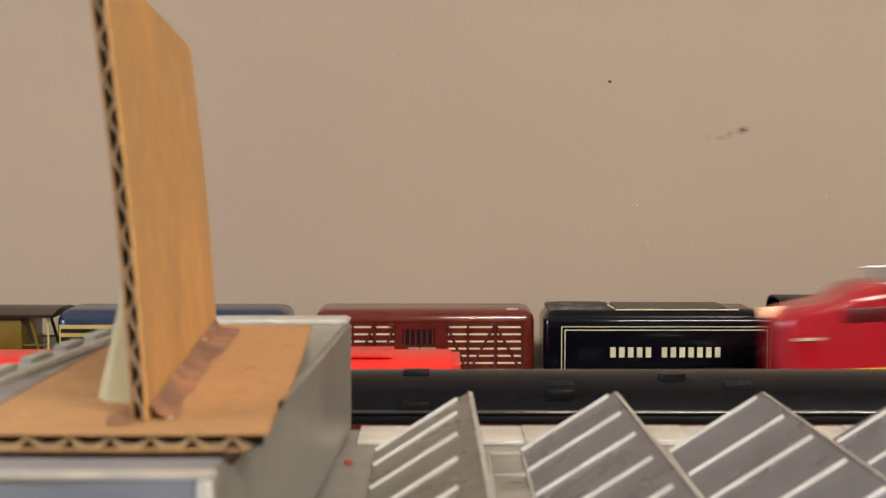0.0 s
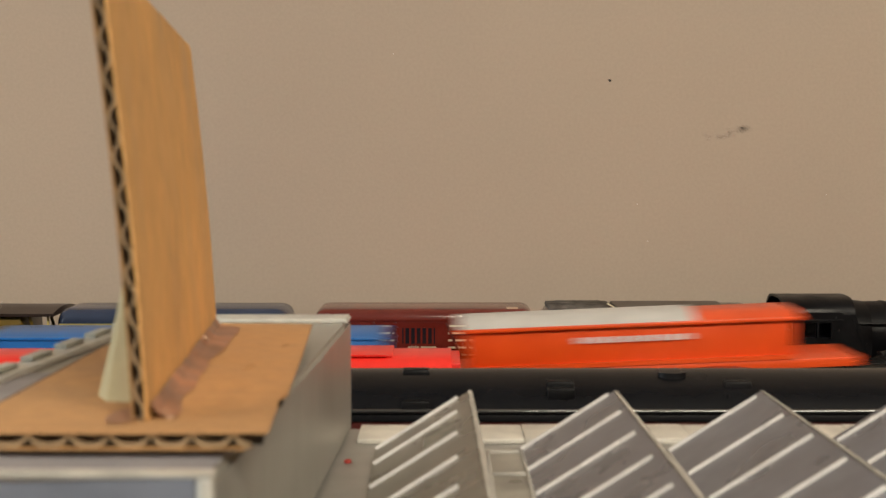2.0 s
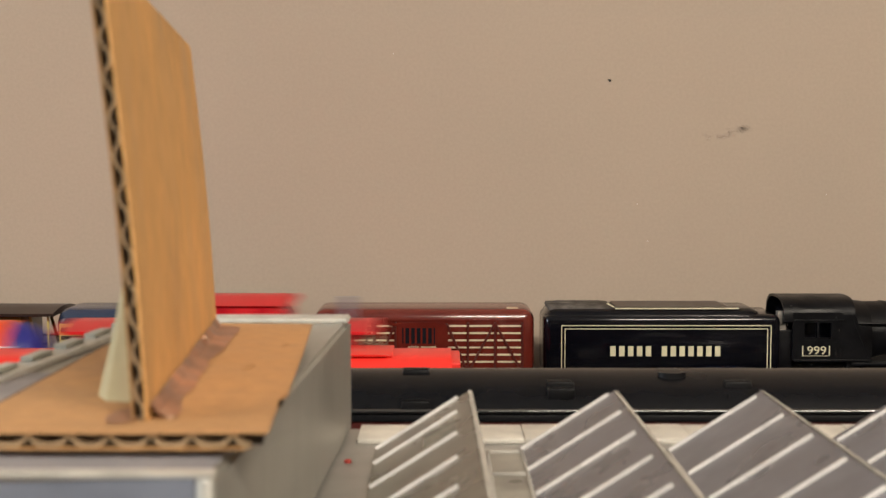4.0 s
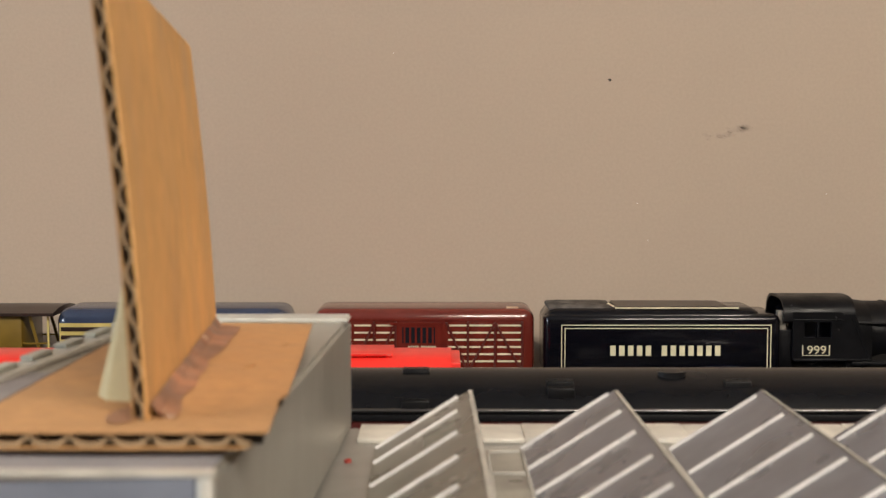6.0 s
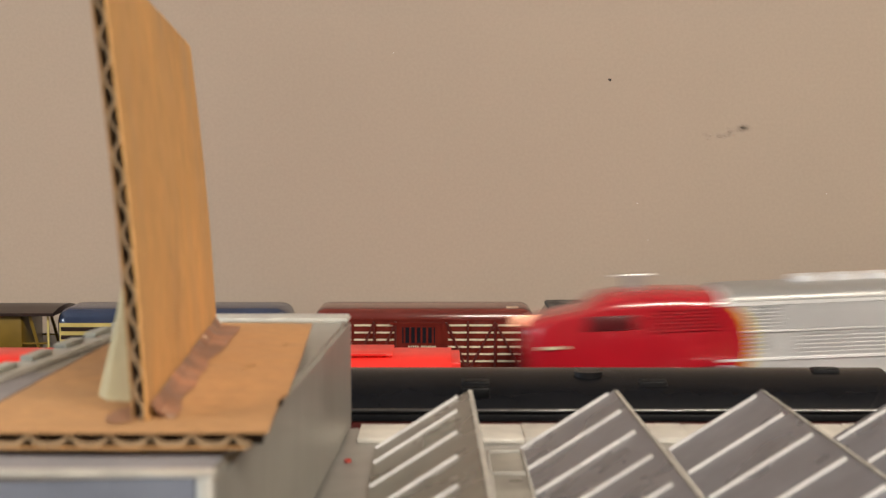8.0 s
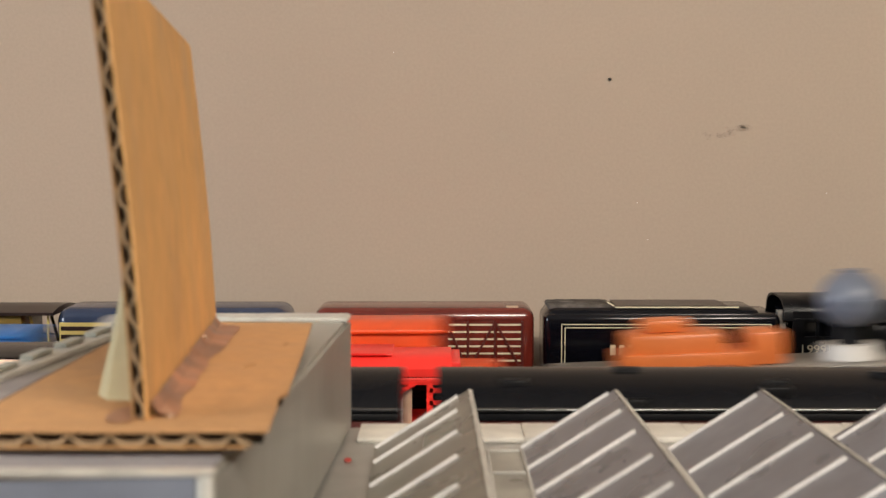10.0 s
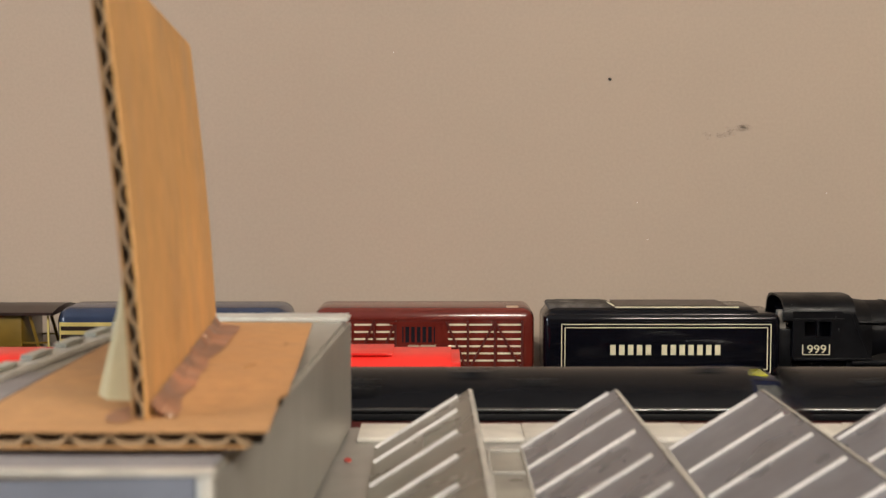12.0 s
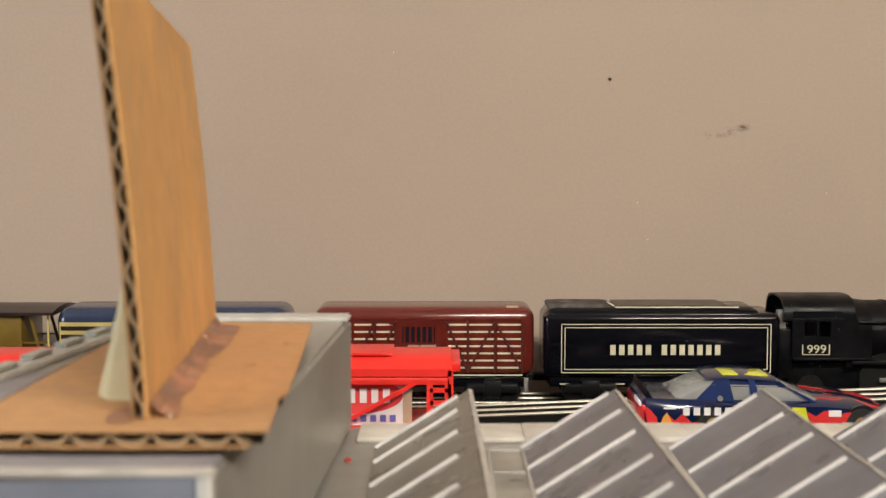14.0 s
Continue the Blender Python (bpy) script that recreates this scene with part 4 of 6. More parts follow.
def build_red_car():
    x0, x1 = sx(-60), sx(812)
    c, half = (x0 + x1) / 2, (x1 - x0) / 2
    car = thing("red_display_car", "bright red plastic toy car with roof and open braced sides", "toy freight car", (c, SIDING_Y, RAIL_TOP))
    w = 0.026
    roof = [(-w, 0.0447), (w, 0.0447), (w, 0.0490), (w * 0.80, 0.0540), (w * 0.45, 0.0556), (-w * 0.45, 0.0556), (-w * 0.80, 0.0540), (-w, 0.0490)]
    part("roof", extrude(B(), roof, -half, half - 0.004), REDPLASTIC, car)
    part("roof_hatch", box(B(), half - 0.100, half - 0.037, -w * 0.72, w * 0.72, 0.0550, 0.0563, 0.0005), REDPLASTIC, car)
    part("roof_rail", box(B(), half - 0.098, half - 0.040, -w * 0.78, -w * 0.70, 0.0558, 0.0568), REDPLASTIC, car)
    part("end_lip", box(B(), half - 0.005, half + 0.001, -w * 0.9, w * 0.9, 0.0470, 0.0525, 0.0008), REDPLASTIC, car)
    part("top_chord", box(B(), -half, half - 0.005, -w, -w + 0.003, 0.0400, 0.0440, 0.0005), REDPLASTIC, car)
    part("top_chord", box(B(), -half, half - 0.005, w - 0.003, w, 0.0400, 0.0440, 0.0005), REDPLASTIC, car)
    part("floor_deck", box(B(), -half, half - 0.003, -w, w, 0.012, 0.0165, 0.0008), REDPLASTIC, car)
    for xx in (half - 0.016, half - 0.006, -half + 0.004, 0.0):
        part("post", box(B(), xx - 0.0018, xx + 0.0018, -w, -w + 0.003, 0.0165, 0.0405), REDPLASTIC, car)
    for zz in (0.022, 0.030, 0.037):
        part("ladder_rung", box(B(), half - 0.016, half - 0.005, -w, -w + 0.002, zz - 0.0012, zz + 0.0012), REDPLASTIC, car)
    part("end_wall", box(B(), half - 0.006, half - 0.003, -w, w, 0.0165, 0.048), REDPLASTIC, car)
    for a, b in ((half - 0.068, half - 0.025), (-0.05, 0.0), (-half + 0.004, -0.085)):
        bm = slab(B(), ((a - 0.002, -w - 0.0004, 0.0165), (a + 0.0022, -w - 0.0004, 0.0165), (b + 0.0022, -w - 0.0004, 0.0405), (b - 0.002, -w - 0.0004, 0.0405)), (0, 0.0025, 0))
        part("diagonal_brace", bm, REDPLASTIC, car)
    board = part("inner_panel", box(B(), -half + 0.004, half - 0.026, -w + 0.006, -w + 0.008, 0.0165, 0.0425), LOGOWHITE, car, "white printed panel")
    y = -w + 0.0058
    part("tan_end", box(B(), half - 0.031, half - 0.026, y - 0.0004, y + 0.0004, 0.0165, 0.0425), TANPANEL, board, "tan panel end")
    bm = B()
    bmesh.ops.create_circle(bm, cap_ends=True, segments=36, radius=1.0, matrix=Matrix.Translation((half - 0.060, y, 0.0330)) @ Matrix.Rotation(radians(90), 4, "X") @ Matrix.Diagonal((0.029, 0.0105, 1, 1)))
    part("oval_emblem", bm, LOGORED, board, "red oval emblem")
    letters_bar("emblem_bars", LOGOWHITE, board, half - 0.082, half - 0.037, y - 0.0003, 0.0290, 0.0370, 7, (), "white bars on the emblem")
    letters_bar("lower_bars", LOGOBLUE, board, half - 0.094, half - 0.034, y - 0.0003, 0.0185, 0.0222, 11, (), "blue printed bars")
    truck(car, -half * 0.64)
    truck(car, half * 0.64)


build_red_car()


def car_shell(bm, length, width, outline, tuck=0.72, roof_from=0.0):
    """A car body: stations along x of (x, belt height, top height, half width at belt, half width at top)."""
    rings = []
    for x, zb, zm, zt, wm, wt in outline:
        rings.append([bm.verts.new(v) for v in (
            (x, -wm * 0.94, zb), (x, -wm, (zb + zm) / 2), (x, -wm * 0.97, zm), (x, -wt, zt), (x, 0, zt + 0.0008),
            (x, wt, zt), (x, wm * 0.97, zm), (x, wm, (zb + zm) / 2), (x, wm * 0.94, zb))])
    for a, b in zip(rings, rings[1:]):
        for i in range(8):
            bm.faces.new((a[i], a[i + 1], b[i + 1], b[i]))
        bm.faces.new((a[8], a[0], b[0], b[8]))
    bm.faces.new(rings[0])
    bm.faces.new(rings[-1][::-1])
    return bm


def skin(bm, pts, y, thick=0.0005):
    """A flat piece on a car's side, drawn by its corners (x, z)."""
    vs = [bm.verts.new((x, y, z)) for x, z in pts]
    f = bm.faces.new(vs)
    r = bmesh.ops.extrude_face_region(bm, geom=[f])
    bmesh.ops.translate(bm, verts=[v for v in r["geom"] if isinstance(v, bmesh.types.BMVert)], vec=(0, thick, 0))
    return bm


def build_race_car():
    solid("display_board", box(B(), 0.085, 0.285, 0.700, 0.772, 0.0, 0.0212, 0.001), BOARD, "low grey board under the race car", "board")
    x0 = sx(1113)
    car = thing("toy_race_car", "navy and red toy stock car with flames and yellow number", "toy car", (x0, SIDING_Y, 0.0212))
    W = 0.031
    L = sx(1600) - x0

    def u(px):
        return sx(px) - x0

    low = [(u(1137), 0.010, 0.0240, 0.0262, W * 0.84, W * 0.78), (u(1143), 0.006, 0.0242, 0.0280, W * 0.93, W * 0.84), (u(1166), 0.0045, 0.0240, 0.0278, W * 0.97, W * 0.86),
           (u(1200), 0.004, 0.0236, 0.0272, W, W * 0.86), (u(1300), 0.004, 0.0234, 0.0258, W, W * 0.86), (u(1400), 0.004, 0.0232, 0.0252, W, W * 0.86),
           (u(1450), 0.004, 0.0228, 0.0258, W, W * 0.84), (u(1520), 0.004, 0.0205, 0.0236, W * 0.98, W * 0.80), (u(1570), 0.004, 0.0165, 0.0190, W * 0.95, W * 0.76), (u(1600), 0.006, 0.0120, 0.0140, W * 0.86, W * 0.70)]
    body = part("body", car_shell(B(), L, W, low), NAVY, car)
    # cabin: roof on pillars with clear glass
    roof = [(u(1255), 0.0385, 0.0395, 0.0405, W * 0.66, W * 0.56), (u(1285), 0.0395, 0.0405, 0.0417, W * 0.69, W * 0.58), (u(1330), 0.0395, 0.0405, 0.0418, W * 0.70, W * 0.58), (u(1378), 0.0375, 0.0387, 0.0398, W * 0.67, W * 0.56)]
    part("roof", car_shell(B(), L, W, roof), NAVY, car)
    glassy = [(u(1196), 0.023, 0.0262, 0.0272, W * 0.82, W * 0.70), (u(1258), 0.023, 0.0365, 0.0385, W * 0.76, W * 0.60), (u(1376), 0.023, 0.0355, 0.0375, W * 0.76, W * 0.60), (u(1452), 0.0230, 0.0245, 0.0256, W * 0.82, W * 0.70)]
    part("glazing", car_shell(B(), L, W, glassy), CLEAR, car, "clear pale glazing")
    part("cabin_interior", box(B(), u(1240), u(1400), -W * 0.55, W * 0.55, 0.024, 0.031, 0.002), INTERIOR, car)
    part("seat", box(B(), u(1300), u(1325), -W * 0.45, -W * 0.05, 0.030, 0.0375, 0.003), INTERIOR, car)
    for pts in (((1268, 0.0395), (1292, 0.0398), (1300, 0.0240), (1224, 0.0240)), ((1327, 0.0395), (1338, 0.0395), (1346, 0.0240), (1330, 0.0240)),
                ((1376, 0.0385), (1382, 0.0372), (1452, 0.0240), (1438, 0.0240))):
        bm = slab(B(), [(u(px), -W * (0.70 if z > 0.033 else 0.885), z) for px, z in pts], (0, 0.0010, 0))
        part("pillar", bm, NAVYMATT, car)
    part("roof_side", slab(B(), [(u(px), -W * k, z) for px, z, k in ((1266, 0.0400, .66), (1384, 0.0382, .66), (1396, 0.0345, .745), (1284, 0.0352, .745))], (0, 0.0012, 0)), NAVY, car)
    part("rear_spoiler", extrude(B(), [(u(1142), 0.0268), (u(1150), 0.0268), (u(1156), 0.0275), (u(1146), 0.0335)], -W * 0.80, W * 0.80, "y"), CASTBLACK, car, "black rear spoiler")
    part("rear_bumper", box(B(), u(1134), u(1145), -W * 0.90, W * 0.90, 0.0055, 0.0235, 0.0015), FLAME, car, "red rear bumper")
    part("rear_decal", box(B(), u(1133), u(1136), -W * 0.80, -W * 0.10, 0.0218, 0.0255, 0.0006), LOGOWHITE, car)
    # painted side panels
    y = -W * 1.004
    paint = (
        ("rear_corner", FLAME, ((1139, 0.0215), (1144, 0.0230), (1160, 0.0160), (1164, 0.0050), (1146, 0.0062))),
        ("flame_panel", FLAME, ((1164, 0.0050), (1166, 0.0110), (1180, 0.0178), (1192, 0.0135), (1205, 0.0185), (1222, 0.0120), (1240, 0.0140), (1236, 0.0045))),
        ("flame_tongue", LOGOORANGE, ((1164, 0.0090), (1172, 0.0165), (1178, 0.0190), (1186, 0.0130), (1200, 0.0095))),
        ("side_number", NEON, ((1398, 0.0225), (1421, 0.0225), (1432, 0.0060), (1424, 0.0035), (1398, 0.0120))),
        ("front_flame", FLAME, ((1424, 0.0200), (1440, 0.0165), (1456, 0.0205), (1480, 0.0180), (1500, 0.0195), (1512, 0.0120), (1498, 0.0045), (1434, 0.0045))),
        ("decal", LOGOWHITE, ((1462, 0.0205), (1484, 0.0205), (1484, 0.0165), (1462, 0.0165))),
        ("decal", LOGOWHITE, ((1438, 0.0120), (1458, 0.0120), (1458, 0.0100), (1438, 0.0100))),
        ("decal", NEON, ((1440, 0.0082), (1452, 0.0082), (1452, 0.0062), (1440, 0.0062))),
        ("decal", LOGOWHITE, ((1462, 0.0095), (1490, 0.0095), (1490, 0.0060), (1462, 0.0060))),
        ("stripe", LOGOWHITE, ((1172, 0.0228), (1194, 0.0228), (1194, 0.0216), (1172, 0.0216))),
        ("door_line", CASTBLACK, ((1243, 0.0240), (1245, 0.0240), (1245, 0.0050), (1243, 0.0050))),
    )
    for i, (name, m, pts) in enumerate(paint):
        part(name, skin(B(), [(u(px), z) for px, z in pts], y - 0.0004 - 0.00005 * i, 0.0012), m, body)
    letters_bar("sponsor_bars", LOGOWHITE, body, u(1202), u(1312), y - 0.0012, 0.0176, 0.0228, 6, (), "white printed bars")
    letters_bar("rear_bars", NEON, body, u(1168), u(1234), y - 0.0014, 0.0055, 0.0090, 9, (), "yellow printed bars")
    part("roof_number", box(B(), u(1284), u(1312), -W * 0.56, W * 0.10, 0.0418, 0.0427, 0.0003), NEON, car, "yellow roof number")
    part("roof_number", box(B(), u(1325), u(1366), -W * 0.54, W * 0.10, 0.0408, 0.0420, 0.0003), NEON, car, "yellow roof number")
    for pts in (((1450, -0.6), (1520, -0.25), (1585, -0.5), (1560, -0.78)), ((1450, 0.6), (1520, 0.25), (1585, 0.5), (1560, 0.78)), ((1478, -0.1), (1575, -0.25), (1575, 0.25))):
        part("hood_flame", slab(B(), [(u(px), W * k, 0.0262 - 0.0000016 * max(0, px - 1450) ** 1.75) for px, k in pts], (0, 0, 0.0006)), FLAME, car, "red flames on the hood")
    part("front_bumper", box(B(), u(1575), u(1602), -W * 0.9, W * 0.9, 0.005, 0.0118, 0.002), FLAME, car)
    for ob in car.children_recursive:
        ob.data.transform(Matrix.Diagonal((1, 1, 0.81, 1)))
    for px in (1260, 1521):
        for sy in (-1, 1):
            wl = part("wheel", cyl(B(), (u(px), sy * W * 0.89, 0.0088), 0.0088, 0.0085, "y", 28), TYRE, car)
            part("rim", cyl(B(), (u(px), sy * (W * 0.89 + 0.0043), 0.0088), 0.0042, 0.0010, "y", 20), GOLD, wl)
        part("wheel_arch", cyl(B(), (u(px), -W * 0.962, 0.0090), 0.0104, 0.0030, "y", 28), WINDARK, body, "dark wheel arch")
    part("fuel_filler", cyl(B(), (u(1274), -W * 0.86, 0.0225), 0.0015, 0.0015, "y", 14), GREYTIN, car)


build_race_car()

# ---- freight train: x runs along each car from its left end, z from the rail top ----
U = 0.000848
FREIGHT = []


def freight_car(name, label, category, start, end, flip=False):
    car = thing(name, label, category, (0, FAR_FREIGHT, RAIL_TOP), group="freight train cars")
    FREIGHT.append((car, (start + end) / 2, flip, (end - start) * U * 0.36))
    return car, (end - start) * U / 2


def build_engine():
    car, h = freight_car("toy_diesel_engine", "red and silver toy streamlined diesel engine with fluted sides", "toy locomotive", 10, 418)
    w = 0.0290

    def sect(w, eave, top, z0=0.013):
        return arch(w, z0, eave, top, 12, 2.6)

    a = -h + 0.118
    part("body", extrude(B(), sect(w, 0.0605, 0.0710), a, h - 0.008), SILVER, car, "silver painted body")
    part("roof", extrude(B(), [(y, z) for y, z in sect(w * 0.985, 0.0640, 0.0728, 0.0625)], a + 0.004, h - 0.009), SILVERROOF, car, "grey-silver roof")
    # red nose, lofted in stations from the tip
    bm = B()
    rings = []
    for x, ww, eave, top in ((0.000, 0.58, 0.044, 0.0520), (0.003, 0.76, 0.048, 0.0560), (0.010, 0.89, 0.052, 0.0585), (0.022, 0.96, 0.055, 0.0605), (0.036, 0.99, 0.058, 0.0630),
                             (0.042, 1.0, 0.060, 0.0665), (0.049, 1.005, 0.0615, 0.0710), (0.060, 1.005, 0.062, 0.0728), (0.085, 1.005, 0.062, 0.0730), (0.105, 1.005, 0.0615, 0.0718), (0.118, 1.005, 0.061, 0.0705)):
        rings.append([bm.verts.new((-h + x, y, z)) for y, z in sect(w * ww, eave, top, 0.016 if x < 0.01 else 0.013)])
    n = len(rings[0])
    for r0, r1 in zip(rings, rings[1:]):
        for i in range(n):
            bm.faces.new((r0[i], r0[(i + 1) % n], r1[(i + 1) % n], r1[i]))
    bm.faces.new(rings[0])
    bm.faces.new(rings[-1][::-1])
    nose = part("nose", bm, SFRED, car, "glossy red nose and cab")
    for sy in (-1, 1):
        y = sy * (w * 1.005)
        # red sweep behind the cab, edged in yellow
        for m, grow, out in ((YELLOW, 0.0040, 0.0004), (SFRED, 0.0, 0.0008)):
            bm = B()
            pts = [(-h + 0.117, 0.014), (-h + 0.117, 0.0640)] + [(-h + 0.117 + (0.017 + grow) * math.cos(q), 0.039 + 0.0250 * math.sin(q)) for q in [radians(80 - 16 * i) for i in range(11)]]
            slab(bm, [(px, y + sy * out, pz) for px, pz in pts], (0, -sy * 0.0009, 0))
            part("red_sweep" if grow == 0 else "yellow_edging", bm, m, nose)
        for k in range(7):
            z = 0.0610 - k * 0.0021
            part("flute_line", box(B(), -h + 0.134, h - 0.009, y - 0.0006, y + 0.0006, z - 0.0005, z + 0.0005), SILVER, car)
            part("flute_line", box(B(), -h + 0.077, -h + 0.126, y - 0.0010, y + 0.0010, z - 0.0004, z + 0.0004), SFRED, nose)
        for k in range(6):
            z = 0.0440 - k * 0.0024
            for l, r in ((0.134, 0.142), (0.165, 0.187), (0.194, 0.234)):
                part("flute_line", box(B(), -h + l, -h + r, y - 0.0006, y + 0.0006, z - 0.0006, z + 0.0006), SILVER, car)
        part("belt_line", box(B(), -h + 0.132, h - 0.009, y - 0.0012, y + 0.0012, 0.0456, 0.0466), LOGOWHITE, car, "bright belt line")
        part("gutter_line", box(B(), -h + 0.118, h - 0.009, y - 0.0010, y + 0.0010, 0.0618, 0.0638), LOGOWHITE, car, "bright gutter")
        part("side_panel", box(B(), -h + 0.152, h - 0.090, y - 0.0009, y + 0.0009, 0.0468, 0.0615), SILVER, car)
        part("skirt_line", box(B(), -h + 0.118, h - 0.009, y - 0.0010, y + 0.0010, 0.0285, 0.0300), LOGOWHITE, car)
        part("porthole", box(B(), h - 0.101, h - 0.081, y - 0.0011, y + 0.0011, 0.0375, 0.0455, 0.0015), SILVERROOF, car)
        part("cab_window", box(B(), -h + 0.038, -h + 0.066, y - 0.0010, y + 0.0010, 0.0500, 0.0590, 0.001), DEEPRED if sy < 0 else WINLIT, nose,
             "dark red-tinted cab window" if sy < 0 else "lit cab window")
        part("nose_stripe", box(B(), -h + 0.012, -h + 0.110, sy * w * 0.975 - 0.0016, sy * w * 0.975 + 0.0016, 0.0200, 0.0222), YELLOW, nose, "yellow nose stripe")
        part("nose_grab", box(B(), -h + 0.010, -h + 0.024, sy * w * 0.935 - 0.0016, sy * w * 0.935 + 0.0016, 0.0400, 0.0416), CREAM, nose)
        part("windshield", box(B(), -h + 0.0455, -h + 0.0535, min(0, sy * w * 0.75), max(0, sy * w * 0.75), 0.0620, 0.0680, 0.001), WINDARK, nose)
    part("headlight", cyl(B(), (-h + 0.002, 0, 0.0545), 0.0034, 0.010, "x", 18), HEADLIGHT, nose, "glowing headlight")
    part("horn", box(B(), -h + 0.058, -h + 0.080, -0.006, -0.003, 0.0795, 0.0812, 0.0008), SILVER, car)
    part("horn_stem", box(B(), -h + 0.066, -h + 0.074, -0.007, 0.004, 0.0720, 0.0798), SILVERROOF, car)
    for k in range(4):
        part("roof_fan", cyl(B(), (-h + 0.178 + k * 0.022, 0, 0.0740), 0.0098, 0.0040, "z", 18), LOGOWHITE, car, "bright roof fan housing")
    part("roof_rail", box(B(), h - 0.078, h - 0.026, -0.0200, -0.0185, 0.0702, 0.0714, 0.0004), LOGOWHITE, car, "thin bright roof rail")
    part("rear_door", box(B(), h - 0.0016, h - 0.0004, -0.011, 0.011, 0.016, 0.058, 0.0004), BLUETIN, car)
    # its black also stands in for the shadow in the gap between units
    part("rear_diaphragm", box(B(), h - 0.0079, h - 0.0015, -0.024, 0.024, 0.014, 0.062, 0.002), WINDARK, car, "black rear diaphragm that also paints the gap's shadow")
    part("fuel_tank", box(B(), -0.04, 0.05, -0.020, 0.020, 0.005, 0.014, 0.002), TRUCK, car)
    truck(car, -h * 0.60, base=0.036)
    truck(car, h * 0.60, base=0.036)
    coupler(car, h - 0.012, 1)
    back = copy_thing(car, pose(0, FAR_FREIGHT, RAIL_TOP, 0, 0, 180))
    FREIGHT.append((back, (415 + 813) / 2, True, 402 * U * 0.36))


build_engine()


def build_display_car():
    car, h = freight_car("toy_aquarium_car", "steel blue toy display car with wavy white roof and lit openings", "toy freight car", 854, 1165)
    w = 0.0275
    for z0, z1 in ((0.012, 0.0315), (0.0545, 0.0625)):
        part("side_beam", box(B(), -h, h, -w, w, z0, z1, 0.001), STEELBLUE, car)
    part("eave", box(B(), -h, h, -w - 0.0006, w + 0.0006, 0.0600, 0.0630, 0.0006), STEELBLUE, car)
    for a, b in ((-h, -h + 0.046), (h - 0.058, h), (-0.016, 0.017)):
        part("side_wall", box(B(), a, b, -w, w, 0.0315, 0.0545), STEELBLUE, car)
    for k in range(5):
        part("panel_line", box(B(), h - 0.056, h - 0.004, -w - 0.0007, -w + 0.001, 0.020 + 0.008 * k, 0.0212 + 0.008 * k), BLUETIN, car)
    part("emblem", box(B(), -h + 0.016, -h + 0.034, -w - 0.0007, -w + 0.001, 0.040, 0.052, 0.001), DEEPRED, car, "small dark red emblem")
    part("centre_panel", box(B(), -0.014, 0.015, -w - 0.0007, -w + 0.001, 0.014, 0.058), DEEPRED, car, "red and yellow centre panel")
    for z in (0.019, 0.048):
        part("centre_band", box(B(), -0.014, 0.015, -w - 0.0010, -w + 0.001, z, z + 0.0065), DULLORANGE, car)
    part("inner_display", box(B(), -h + 0.040, h - 0.050, -0.006, 0.006, 0.0315, 0.0545), PURPLE, car, "violet inner display")
    for x, wide, z0, z1 in ((-0.086, 0.006, 0.0385, 0.0435), (-0.080, 0.010, 0.0400, 0.0500), (-0.067, 0.013, 0.0385, 0.0510), (-0.052, 0.010, 0.0395, 0.0440), (-0.040, 0.012, 0.0385, 0.0420), (0.060, 0.009, 0.0440, 0.0530), (0.073, 0.010, 0.0445, 0.0535)):
        part("lit_figure", ball(B(), (x + wide / 2, -0.0075, (z0 + z1) / 2), wide / 2, (z1 - z0) / wide, 14), PINKGLOW, car, "lit pinkish shape")
    # pale strips stand in for the reflection at the top of the glass
    for a, b in ((-0.105, -0.022), (0.022, 0.088)):
        part("glass_reflection", box(B(), a, b, -w - 0.0005, -w + 0.001, 0.0548, 0.0562, 0.0004), GLASSGLINT, car, "pale strip painting the glass reflection")
    for k in range(3):
        part("lit_streak", box(B(), 0.030 + 0.022 * k, 0.048 + 0.022 * k, -0.0085, -0.0062, 0.033, 0.0355, 0.0005), PALEBLUE, car)
    # wavy white roof
    bm = B()
    n, rows = 48, []
    for i in range(n + 1):
        x = -h - 0.003 + (2 * h + 0.006) * i / n
        zz = 0.0690 + 0.0007 * math.sin(i * 0.55) + 0.0003 * math.sin(i * 1.3)
        rows.append([bm.verts.new((x, y, z)) for y, z in ((-w - 0.001, 0.0622), (w + 0.001, 0.0622), (w + 0.001, 0.0660), (w * 0.6, zz), (-w * 0.6, zz), (-w - 0.001, 0.0660))])
    for a, b in zip(rows, rows[1:]):
        for k in range(6):
            bm.faces.new((a[k], a[(k + 1) % 6], b[(k + 1) % 6], b[k]))
    bm.faces.new(rows[0])
    bm.faces.new(rows[-1][::-1])
    part("roof", bm, WHITE, car, "wavy white roof")
    truck(car, -h * 0.66)
    truck(car, h * 0.66)
    coupler(car, -h, -1)
    coupler(car, h, 1)


build_display_car()


